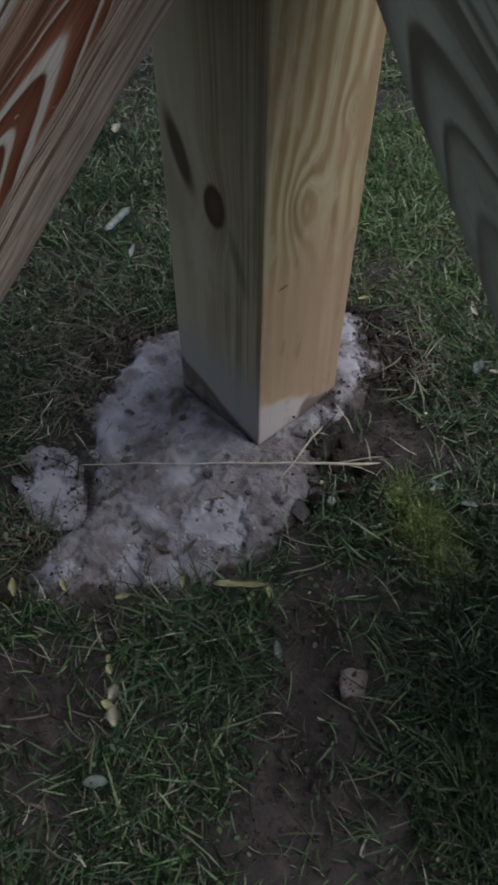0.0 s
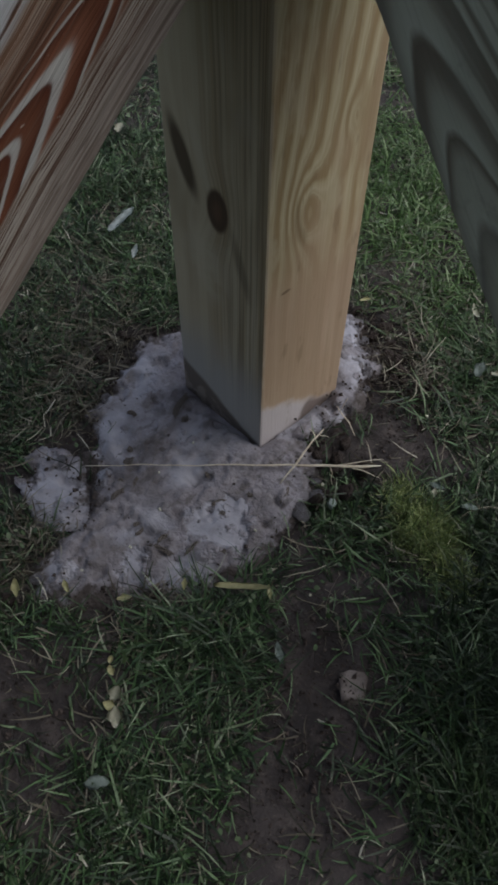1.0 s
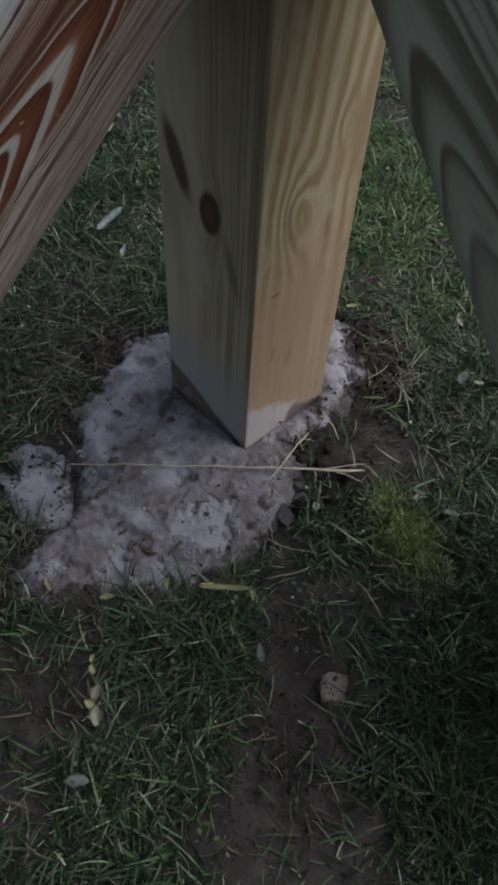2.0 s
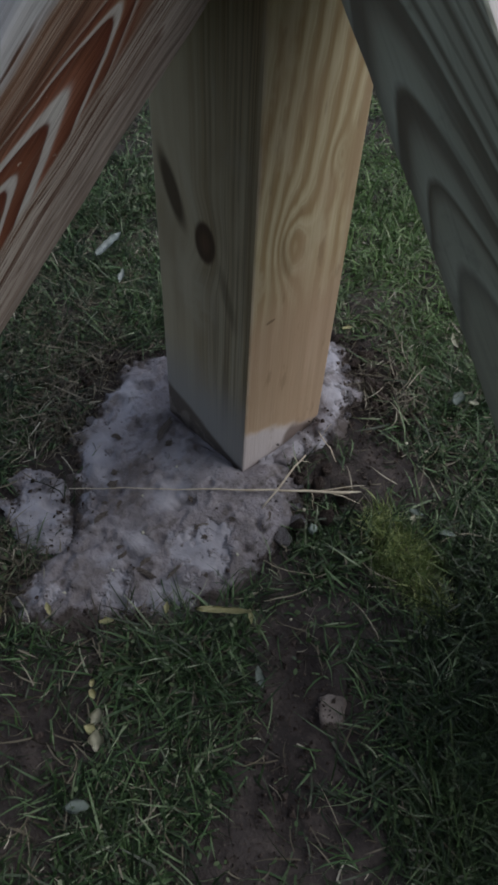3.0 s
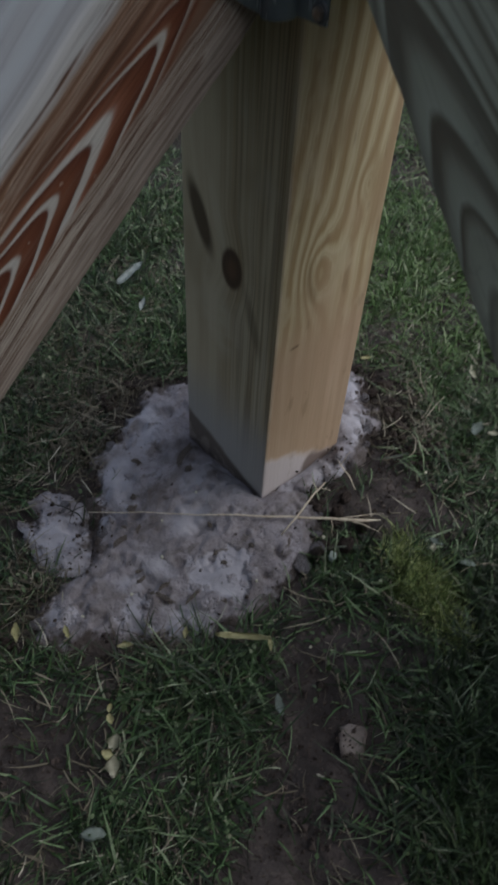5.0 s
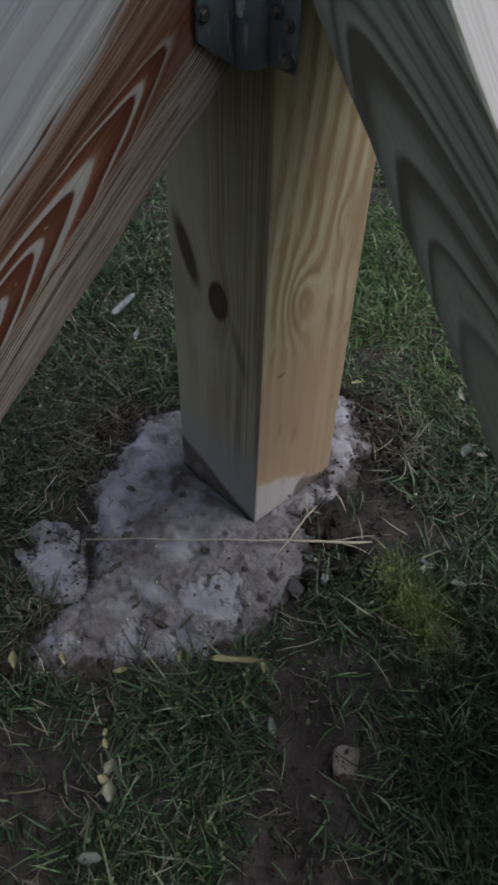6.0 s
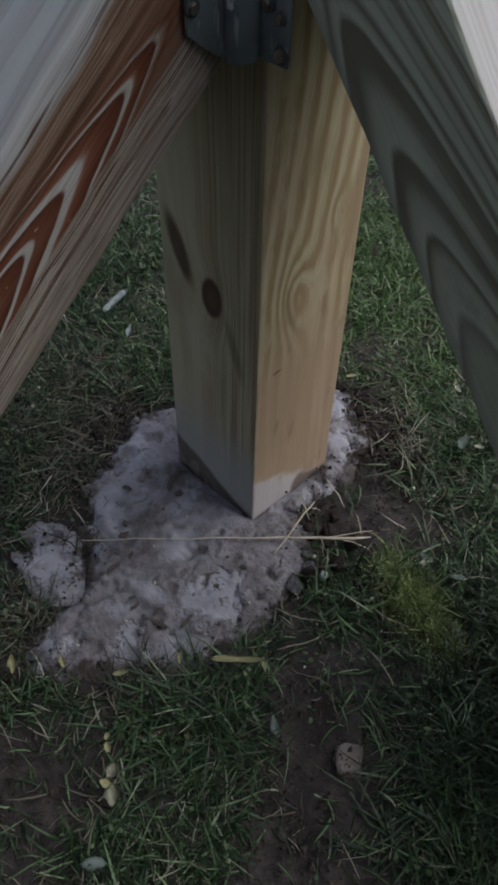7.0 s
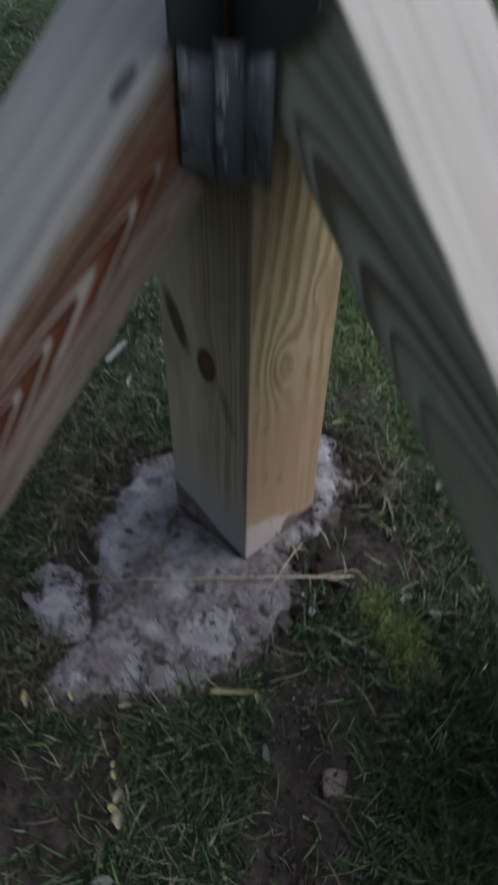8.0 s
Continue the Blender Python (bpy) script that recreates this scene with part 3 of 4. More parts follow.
# ---- grass ----
def strips(base, head, length, width, lean, curl, twist, segs=3):
    """Tapered blades as one vertex and face list. All arguments but segs are arrays, a row a blade."""
    n = len(base)
    t = np.linspace(0, 1, segs + 1)
    ang = lean[:, None] + curl[:, None] * t[None]
    seg = length[:, None] / segs
    out = np.concatenate([np.zeros((n, 1)), np.cumsum(np.sin(ang[:, 1:]) * seg, 1)], 1)
    up = np.concatenate([np.zeros((n, 1)), np.cumsum(np.cos(ang[:, 1:]) * seg, 1)], 1)
    up = np.maximum(up, -base[:, 2:3] * 0 + 0.0005)
    dx, dy = np.cos(head)[:, None], np.sin(head)[:, None]
    bow = twist[:, None] * t[None] ** 2 * length[:, None]
    cx, cy, cz = base[:, :1] + out * dx - bow * dy, base[:, 1:2] + out * dy + bow * dx, base[:, 2:3] + up
    w = width[:, None] * np.array([0.8, 1.0, 0.7, 0.08] if segs == 3 else np.linspace(1, 0.1, segs + 1))[None] / 2
    tilt = twist[:, None] * 1.5
    lx, ly, lz = -dy * w * np.cos(tilt), dx * w * np.cos(tilt), w * np.sin(tilt)
    a = np.stack([cx - lx, cy - ly, cz - lz], -1)
    b = np.stack([cx + lx, cy + ly, cz + lz], -1)
    verts = np.stack([a, b], 2).reshape(-1, 3)
    k = (np.arange(n) * (segs + 1) * 2)[:, None] + (np.arange(segs) * 2)[None]
    faces = np.stack([k, k + 1, k + 3, k + 2], -1).reshape(-1, 4)
    return verts, faces


rng = np.random.default_rng(5)


def scatter(count, lo, hi, hole=None):
    p = rng.uniform(lo, hi, (count, 2))
    p = p[np.hypot(p[:, 0] - 0.45, p[:, 1] - 0.45) < 1.75 + 0.25 * np.sin(5 * np.arctan2(p[:, 1] - 0.45, p[:, 0] - 0.45)) + rng.normal(0, 0.12, len(p))]
    if hole:
        p = p[~((np.abs(p[:, 0]) < hole) & (np.abs(p[:, 1]) < hole))]
    return p


def lawn_share(p):
    """How thick the grass is at each place, 0 to 1."""
    share = np.ones(len(p))
    d = np.maximum(edge_distance(FOOT_MAIN, p[:, 0], p[:, 1]), edge_distance(FOOT_LUMP, p[:, 0], p[:, 1]))
    share *= np.clip(-d / 0.03 - 0.15, 0, 1)
    for x, y, r in BARE:
        if r:
            share *= np.clip((np.hypot(p[:, 0] - x, p[:, 1] - y) - r * 0.75) / (r * 0.6) + np.random.default_rng(17).normal(0, 0.35, len(p)), 0.04, 1)
    patch = fbm(p[:, 0], p[:, 1], 7, 3, 21.0)
    return share * np.clip(0.92 + patch * 2.0, 0.15, 1)


def grass(name, tufts, blades, lengths, widths, leans, material, label, spread=0.010, power=1.0, curls=(-0.2, 1.7)):
    share = lawn_share(tufts)
    tufts = tufts[rng.random(len(tufts)) < share ** power]
    reps = rng.integers(blades[0], blades[1], len(tufts))
    at = np.repeat(np.arange(len(tufts)), reps)
    n = len(at)
    lead = rng.uniform(0, 2 * np.pi, len(tufts))[at]
    head = lead + rng.normal(0, 1.0, n)
    base = np.zeros((n, 3))
    base[:, :2] = tufts[at] + rng.normal(0, spread, (n, 2))
    base[:, 2] = -0.008 + rng.uniform(0, 0.006, n) + (0.012 * rng.random(n) if material is M_DRY else 0.0)
    lean = rng.uniform(*leans, n)
    verts, faces = strips(base, head, lengths[0] + (lengths[1] - lengths[0]) * rng.random(n) ** 1.6, rng.uniform(*widths, n), lean, rng.uniform(*curls, n), rng.normal(0, 0.4, n))
    ob = mesh_object(name, verts.tolist(), faces.tolist(), material)
    return tagged(ob, label, "grass", kind="stuff")


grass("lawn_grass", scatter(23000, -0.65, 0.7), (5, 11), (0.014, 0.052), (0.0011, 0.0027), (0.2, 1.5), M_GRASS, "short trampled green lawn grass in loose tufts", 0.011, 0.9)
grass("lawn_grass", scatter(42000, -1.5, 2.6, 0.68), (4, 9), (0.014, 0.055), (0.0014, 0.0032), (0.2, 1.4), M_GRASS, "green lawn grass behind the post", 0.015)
grass("grass_clippings", scatter(7500, -0.65, 0.8), (2, 5), (0.005, 0.018), (0.0007, 0.0018), (1.0, 1.55), M_DRY, "short dead clippings matted among the lawn", 0.012, 0.35, (-0.8, 0.9))
TR = np.random.default_rng(9)
along = TR.uniform(0, 1, (400, 1))
tuft = np.array(TUFT[0]) * (1 - along) + np.array(TUFT[1]) * along + TR.normal(0, 0.007, (400, 2))
grass("yellow_green_tuft", tuft, (5, 10), (0.018, 0.040), (0.0007, 0.0016), (0.05, 1.1), M_TUFT, "dense tuft of fine yellow-green grass", 0.006, 0.1)
longer = np.concatenate([TR.normal((x, y), r, (n, 2)) for x, y, r, n in ((-0.01, -0.33, 0.05, 200), (-0.06, -0.34, 0.06, 260), (-0.02, -0.16, 0.03, 120), (-0.24, -0.15, 0.06, 260),
                                                                         (0.16, -0.24, 0.06, 160), (0.30, -0.12, 0.07, 160), (-0.20, -0.12, 0.04, 110))])
grass("longer_grass", longer, (2, 6), (0.035, 0.075), (0.0016, 0.0030), (0.5, 1.35), M_GRASS, "longer dark green grass blades bent over the lawn", 0.012, 1.0, (0.0, 1.4))
# thick long clumps, coloured dark for the shade under the brace
shaded_tufts = np.concatenate([TR.normal((x, y), r, (n, 2)) for x, y, r, n in ((0.02, -0.37, 0.05, 420), (-0.06, -0.43, 0.06, 520), (-0.13, -0.45, 0.05, 380), (0.10, -0.32, 0.05, 260))])
grass("shaded_grass", shaded_tufts, (5, 10), (0.030, 0.070), (0.0014, 0.0028), (0.2, 1.2), M_GRASS_SHADED, "thick green grass under the brace, darkened to stand for its shade", 0.014, 1.0, (0.0, 1.5))
thatch = np.concatenate([TR.normal((x, y), r, (n, 2)) for x, y, r, n in ((-0.10, 0.30, 0.06, 300), (-0.10, 0.215, 0.03, 130), (0.05, 0.42, 0.07, 160), (-0.29, 0.09, 0.025, 130), (0.25, -0.03, 0.03, 130),
                                                                         (-0.02, 0.31, 0.05, 120), (-0.22, -0.075, 0.03, 90), (0.33, 0.10, 0.05, 80))])
grass("dry_thatch", thatch, (2, 6), (0.015, 0.055), (0.0007, 0.0018), (1.0, 1.5), M_DRY, "matted dead brown grass by the concrete", 0.014, 0.05)
grass("dry_grass", scatter(4800, -0.65, 0.9), (2, 5), (0.015, 0.05), (0.0009, 0.002), (1.15, 1.5), M_DRY, "dry tan grass clippings and thatch", 0.012, 0.3)


# ---- bracket on the post ----
def bent_plate(name, profile, z_low, z_high, thick, material, parent, label=""):
    """A sheet of metal bent along a plan line; z_low and z_high give its edges along the line."""
    bm = bmesh.new()
    pts = [Vector((*p, 0)) for p in profile]
    rows = []
    for k, p in enumerate(pts):
        a, b = pts[max(k - 1, 0)], pts[min(k + 1, len(pts) - 1)]
        t = (b - a).normalized()
        back = Vector((-t.y, t.x, 0)) * thick
        f = k / (len(pts) - 1)
        rows.append([bm.verts.new((q.x, q.y, z)) for q in (p, p + back) for z in (z_low(f), z_high(f))])
    for r, q in zip(rows, rows[1:]):
        for i, j in ((0, 1), (1, 3), (3, 2), (2, 0)):
            bm.faces.new((r[i], q[i], q[j], r[j]))
    for r in (rows[0], rows[-1]):
        bm.faces.new((r[0], r[1], r[3], r[2]))
    bmesh.ops.recalc_face_normals(bm, faces=bm.faces[:])
    bmesh.ops.bevel(bm, geom=[e for e in bm.edges if e.is_boundary is False and e.calc_face_angle(0) > 1.2], offset=0.0006, segments=1, affect="EDGES")
    for f in bm.faces:
        f.smooth = True
    ob = part(name, bm, material, parent, label)
    return ob


def screw_head(name, where, facing, radius, height, parent, sides=6):
    """A hex or round head on a washer, facing outwards."""
    turn = Vector(facing).to_track_quat("Z", "Y").to_matrix().to_4x4()
    bm = bmesh.new()
    bmesh.ops.create_cone(bm, cap_ends=True, segments=sides, radius1=radius, radius2=radius * 0.92, depth=height, matrix=Matrix.Translation((0, 0, height / 2 + 0.001)))
    bmesh.ops.bevel(bm, geom=bm.edges[:], offset=radius * 0.12, segments=2, affect="EDGES")
    bm.transform(Matrix.Translation(where) @ turn)
    head = part(name, bm, M_STEEL, parent, "worn steel head")
    bm = bmesh.new()
    bmesh.ops.create_cone(bm, cap_ends=True, segments=20, radius1=radius * 1.5, radius2=radius * 1.4, depth=0.0016, matrix=Matrix.Translation((0, 0, 0.0006)))
    bm.transform(Matrix.Translation(where) @ turn)
    part("washer", bm, M_BRACKET_DARK, head)
    return head


def bracket():
    root = empty("corner_bracket", Matrix.Identity(4))
    arc = [(-0.026 + 0.0135 * math.cos(radians(a)), 0.0135 * math.sin(radians(a))) for a in range(150, 300, 14)]
    line = [(-0.064, 0.0125), (-0.055, 0.012), (-0.046, 0.0115), *arc, (-0.0215, -0.020), (-0.0215, -0.030), (-0.0215, -0.038)]
    bent_plate("angle_plate", line, lambda f: 0.566 + (0.022 * (1 - f / 0.25) ** 1.5 if f < 0.25 else 0.004 * f), lambda f: 0.672, 0.003, M_BRACKET, root, "slate-grey coated steel angle with a rounded bend")
    left = [(-0.074, 0.008), (-0.062, 0.0075), (-0.050, 0.007), (-0.026, 0.006)]
    bent_plate("side_plate", left, lambda f: 0.680 - 0.022 * f, lambda f: 0.80, 0.004, M_BRACKET_DARK, root, "black coated steel side plate")
    right = [(-0.0235, 0.004), (-0.0245, -0.02), (-0.025, -0.04), (-0.025, -0.06), (-0.025, -0.076)]
    bent_plate("side_plate", right, lambda f: 0.658 + 0.028 * f + 0.02 * f ** 6, lambda f: 0.80, 0.004, M_BRACKET_DARK, root, "black coated steel side plate")
    for where, facing, r in (((-0.0600, 0.0122, 0.604), (0, -1, 0), 0.0042), ((-0.0605, 0.0122, 0.640), (0, -1, 0), 0.0042),
                             ((-0.0225, -0.020, 0.606), (-1, 0, 0), 0.0036), ((-0.022, -0.033, 0.578), (-1, 0, 0), 0.0046),
                             ((-0.022, -0.031, 0.600), (-1, 0, 0), 0.0032)):
        screw_head("bolt", where, facing, r, r * 0.8, root)
    # pale marking, too worn to read: plain bars
    for a, z, tall, wide in ((182, 0.645, 0.026, 0.0030), (194, 0.648, 0.020, 0.0026), (205, 0.642, 0.030, 0.0028), (216, 0.646, 0.018, 0.0016), (178, 0.612, 0.020, 0.0009), (184, 0.611, 0.018, 0.0009), (190, 0.612, 0.021, 0.0009), (196, 0.610, 0.016, 0.0009), (202, 0.613, 0.012, 0.0009)):
        bm = rounded_box(-0.00015, 0.00015, -wide / 2, wide / 2, -tall / 2, tall / 2, 0.0001)
        bm.transform(pose(-0.026 + 0.0138 * math.cos(radians(a)), 0.0138 * math.sin(radians(a)), z, 0, 0, a))
        part("marking", bm, M_MARK, root, "worn pale printed bar")
    return tagged(root, "slate-grey steel corner bracket bolted between two braces", "bracket")


bracket()


# ---- litter on the ground ----
def stalk(name, pts, radii, material, label, category="straw", side=None):
    """A dry stalk: a tapered, slightly flattened tube through the points, with split side strands as parts."""
    root = None
    for k, (line, rad) in enumerate([(pts, radii)] + list(side or [])):
        bm = bmesh.new()
        rings = []
        for q, (p, r) in enumerate(zip(line, rad)):
            p = Vector(p)
            a, b = Vector(line[max(q - 1, 0)]), Vector(line[min(q + 1, len(line) - 1)])
            t = (b - a).normalized()
            s = t.cross(Vector((0, 0, 1))).normalized()
            n = s.cross(t)
            rings.append([bm.verts.new(p + s * math.cos(c) * r + n * math.sin(c) * r * 0.55) for c in [i * math.tau / 6 for i in range(6)]])
        for r0, r1 in zip(rings, rings[1:]):
            for i in range(6):
                bm.faces.new((r0[i], r0[(i + 1) % 6], r1[(i + 1) % 6], r1[i]))
        bm.faces.new(rings[0])
        bm.faces.new(rings[-1][::-1])
        bmesh.ops.recalc_face_normals(bm, faces=bm.faces[:])
        for f in bm.faces:
            f.smooth = True
        if root is None:
            root = part(name, bm, material, None)
            tagged(root, label, category)
        else:
            part("strand", bm, material, root)
    return root


def between(a, b, n, sag=0.0, jitter=0.0, seed=1):
    r = random.Random(seed)
    a, b = Vector(a), Vector(b)
    return [tuple(a.lerp(b, k / n) + Vector((r.uniform(-1, 1) * jitter, r.uniform(-1, 1) * jitter, 4 * sag * (k / n) * (1 - k / n)))) for k in range(n + 1)]


def leaf(name, x, y, z, length, width, heading, curl, material, label, fold=0.25, pitch=0.0, roll=0.0):
    """A single fallen leaf with a fold along its rib and a curl along its length, 0.4 mm thick."""
    bm = bmesh.new()
    n = 8
    grid = []
    for k in range(n + 1):
        t = k / n
        w = width * 0.5 * math.sin(math.pi * min(0.98, 0.06 + 0.92 * t)) ** (0.35 if length > 0.05 else 1.1) * (1 + 0.16 * math.sin(13 * t + x * 90) + 0.10 * math.sin(29 * t + y * 70))
        a = curl * (t - 0.3)
        px, pz = (math.sin(a) / curl * length, (1 - math.cos(a)) / curl * length) if abs(curl) > 0.01 else (length * (t - 0.3), 0)
        grid.append([bm.verts.new((px, w * q, pz + fold * w * abs(q) + 0.06 * width * math.sin(9 * t + 2.5 * q) + 0.05 * width * math.sin(17 * t * q))) for q in (-1, -0.5, 0, 0.5, 1)])
    for r0, r1 in zip(grid, grid[1:]):
        for i in range(4):
            bm.faces.new((r0[i], r1[i], r1[i + 1], r0[i + 1]))
    bmesh.ops.solidify(bm, geom=bm.faces[:], thickness=0.0004)
    for f in bm.faces:
        f.smooth = True
    ob = part(name, bm, material, None)
    ob.matrix_world = pose(x, y, z, roll, pitch, heading)
    return tagged(ob, label, "leaf")


def pebble(name, x, y, z, size, squash, material, label, category, seed, turn=0.0, flat=0.8):
    bm = bmesh.new()
    bmesh.ops.create_icosphere(bm, subdivisions=3, radius=1)
    for v in bm.verts:
        k = 1 + 0.28 * noise.noise(v.co * 1.3 + Vector((seed, 0, 0))) + 0.1 * noise.noise(v.co * 4 + Vector((0, seed, 0)))
        v.co = Vector((max(-flat, min(flat, v.co.x)) * k * size[0], max(-flat, min(flat, v.co.y)) * k * size[1], max(-flat, min(flat, v.co.z)) * k * squash))
    for f in bm.faces:
        f.smooth = True
    ob = part(name, bm, material, None)
    ob.matrix_world = pose(x, y, z, 0, 0, turn)
    return tagged(ob, label, category)


stalk("straw_stalk", between((-0.176, 0.117, 0.014), (0.076, -0.127, 0.017), 16, 0.0015, 0.0011, 4),
      [0.0006 + 0.0018 * (k / 16) ** 2 for k in range(16)] + [0.0006], M_STRAW, "long pale dry straw lying across the concrete",
      side=[(between((0.046, -0.096, 0.017), (0.066, -0.134, 0.010), 4, 0.002, 0.001, 2), [0.0009, 0.0008, 0.0007, 0.0005, 0.0003]),
            (between((0.034, -0.085, 0.016), (0.023, -0.099, 0.004), 4, 0.004, 0.001, 3), [0.0006, 0.0006, 0.0005, 0.0004, 0.0003]),
            (between((0.041, -0.092, 0.017), (0.086, -0.124, 0.019), 4, 0.002, 0.001, 6), [0.0007, 0.0008, 0.0007, 0.0005, 0.0002])])
stalk("straw_stalk", between((-0.027, -0.062, 0.015), (0.061, -0.048, 0.030), 8, 0.004, 0.001, 8), [0.0007, 0.0009, 0.0011, 0.0012, 0.0012, 0.0011, 0.001, 0.0009, 0.0006],
      M_STRAW, "short forked dry straw leaning by the post",
      side=[(between((0.050, -0.048, 0.027), (0.060, -0.058, 0.022), 3, 0.001, 0.0005, 2), [0.0006, 0.0006, 0.0005, 0.0003]),
            (between((0.046, -0.050, 0.026), (0.042, -0.041, 0.040), 3, 0.001, 0.0005, 3), [0.0006, 0.0006, 0.0005, 0.0003])])
stalk("straw_stalk", between((0.113, -0.024, 0.008), (0.092, -0.073, 0.012), 5, 0.003, 0.001, 9), [0.0005, 0.0008, 0.0009, 0.0008, 0.0007, 0.0004],
      M_STRAW, "short split dry straw on crumbled soil", side=[(between((0.106, -0.034, 0.009), (0.117, -0.038, 0.035), 4, 0.001, 0.001, 1), [0.0005, 0.0006, 0.0006, 0.0005, 0.0003])])
ribbon = leaf("curled_leaf", -0.160, -0.120, 0.025, 0.060, 0.0070, -46, 0.5, M_LEAF_Y, "narrow curled yellow leaf at the concrete edge", 0.15, 0, 30)
tip = leaf("leaf_tip", -0.132, -0.149, 0.020, 0.017, 0.0055, -125, -0.8, M_LEAF_Y, "curled tip of a yellow leaf", 0.4, 15, 0)
del tip["category"]
tip.parent, tip.matrix_parent_inverse = ribbon, ribbon.matrix_basis.inverted()
for x, y, size, head, tip in ((-0.326, 0.034, 0.019, 50, -35), (-0.286, -0.000, 0.013, 70, -30), (-0.251, -0.050, 0.017, -40, -8), (-0.194, -0.084, 0.012, 40, -30), (0.274, 0.074, 0.015, -35, 5)):
    leaf("yellow_leaf", x, y, 0.018, size * 1.15, size * 0.48, head, 0.9, M_LEAF_Y, "small yellow fallen leaf in the grass", 0.7, tip)
for x, y, size, head in ((-0.320, -0.126, 0.015, 20), (-0.328, -0.132, 0.012, 120), (-0.333, -0.145, 0.017, 50), (-0.307, -0.105, 0.009, 70), (-0.301, -0.095, 0.007, 30)):
    leaf("petal", x, y, 0.018, size * 1.3, size * 0.85, head, 1.3, M_LEAF_P if size > 0.013 else M_LEAF_Y, "pale yellowish fallen petal on soil", 0.6, -15)
leaf("fallen_leaf", 0.278, -0.119, 0.022, 0.024, 0.017, 10, 0.6, M_LEAF_G, "grey-green leaf lying on grass", 0.2, -10)
leaf("fallen_leaf", 0.290, -0.135, 0.022, 0.015, 0.009, -60, 0.6, M_LEAF_P, "pale fallen leaf lying on grass", 0.3)
leaf("fallen_leaf", 0.102, -0.231, 0.020, 0.022, 0.009, -50, -0.6, M_LEAF_G, "pale blue-green leaf lying on grass", 0.3)
leaf("fallen_leaf", 0.103, -0.186, 0.014, 0.019, 0.009, -75, 0.5, M_LEAF_G, "dull green leaf at the edge of bare soil", 0.3)
leaf("fallen_leaf", 0.091, -0.194, 0.014, 0.015, 0.007, 20, 0.5, M_LEAF_P, "pale crumpled leaf at the edge of bare soil", 0.5)
leaf("fallen_leaf", 0.118, 0.432, 0.028, 0.062, 0.015, 15, 0.3, M_LEAF_W, "long pale leaf lying on grass", 0.4)
leaf("fallen_leaf", 0.272, 0.623, 0.035, 0.026, 0.018, 30, 0.5, M_LEAF_P, "small pale leaf lying on grass", 0.3)
leaf("fallen_leaf", 0.098, 0.365, 0.024, 0.030, 0.009, 40, 0.4, M_LEAF_W, "narrow whitish leaf lying on grass", 0.4)
leaf("fallen_leaf", 0.360, -0.056, 0.025, 0.026, 0.009, 60, 1.4, M_LEAF_P, "curled pale leaf lying on grass", 0.3)
leaf("fallen_leaf", -0.383, -0.174, 0.020, 0.026, 0.013, -35, -1.2, M_LEAF_G, "bent grey-green leaf lying in grass", 0.2)
leaf("fallen_leaf", -0.175, -0.209, 0.016, 0.024, 0.010, 60, 1.2, M_LEAF_G, "curved grey-green leaf on damp soil", 0.2)
pebble("stone", -0.136, -0.276, -0.012, (0.023, 0.019), 0.014, M_STONE, "blocky pale brown stone set in bare soil", "stone", 2.0, 45, 0.68)
pebble("pebble", 0.0, -0.119, 0.008, (0.0065, 0.0055), 0.005, M_LEAF_G, "small pale grey pebble by the concrete", "stone", 5.0, 20)
lump = pebble("concrete_lump", 0.058, -0.020, -0.004, (0.020, 0.011), 0.016, M_CONC, "small lump of set concrete at the post base", "concrete lump", 7.0, 10)


def rim_of(ob, value):
    """Marks a whole mesh as lying that far inside the footing's rim."""
    n = len(ob.data.vertices)
    ob.data.attributes.new("rim", "FLOAT", "POINT").data.foreach_set("value", np.full(n, value, np.float32))


rim_of(lump, 0.05)


def crusts(base):
    """Broken lumps of set cement that belong to the footing, along its rim and by the timber."""
    r = random.Random(8)
    bm = bmesh.new()
    bmesh.ops.create_icosphere(bm, subdivisions=3, radius=1)
    for v in bm.verts:
        q = v.co.copy()
        v.co *= 1 + 0.35 * noise.noise(q * 1.5) + 0.2 * noise.noise(q * 4.0)
    for f in bm.faces:
        f.smooth = True
    first = part("cement_lump", bm, M_CONC, base)
    rim_of(first, 0.04)
    for k, (x, y) in enumerate(((0.150, -0.012), (0.168, -0.028), (0.185, -0.010), (0.205, 0.000), (0.085, -0.034), (0.035, -0.060), (0.012, -0.082), (-0.012, -0.078), (0.000, -0.098), (-0.030, -0.098), (0.228, 0.030), (-0.090, 0.190),
                                (-0.065, 0.200), (-0.175, 0.085), (-0.190, 0.150), (-0.300, 0.040), (-0.055, -0.100), (0.120, -0.022))):
        ob = first
        if k:
            ob = new("cement_lump", first.data)
            ob.parent = base
        size = r.uniform(0.004, 0.010)
        ob.matrix_world = pose(x, y, r.uniform(-0.001, 0.004), 0, 0, r.uniform(0, 360)) @ Matrix.Diagonal((size * r.uniform(1, 1.5), size, size * 0.55, 1))


crusts(footing_base)


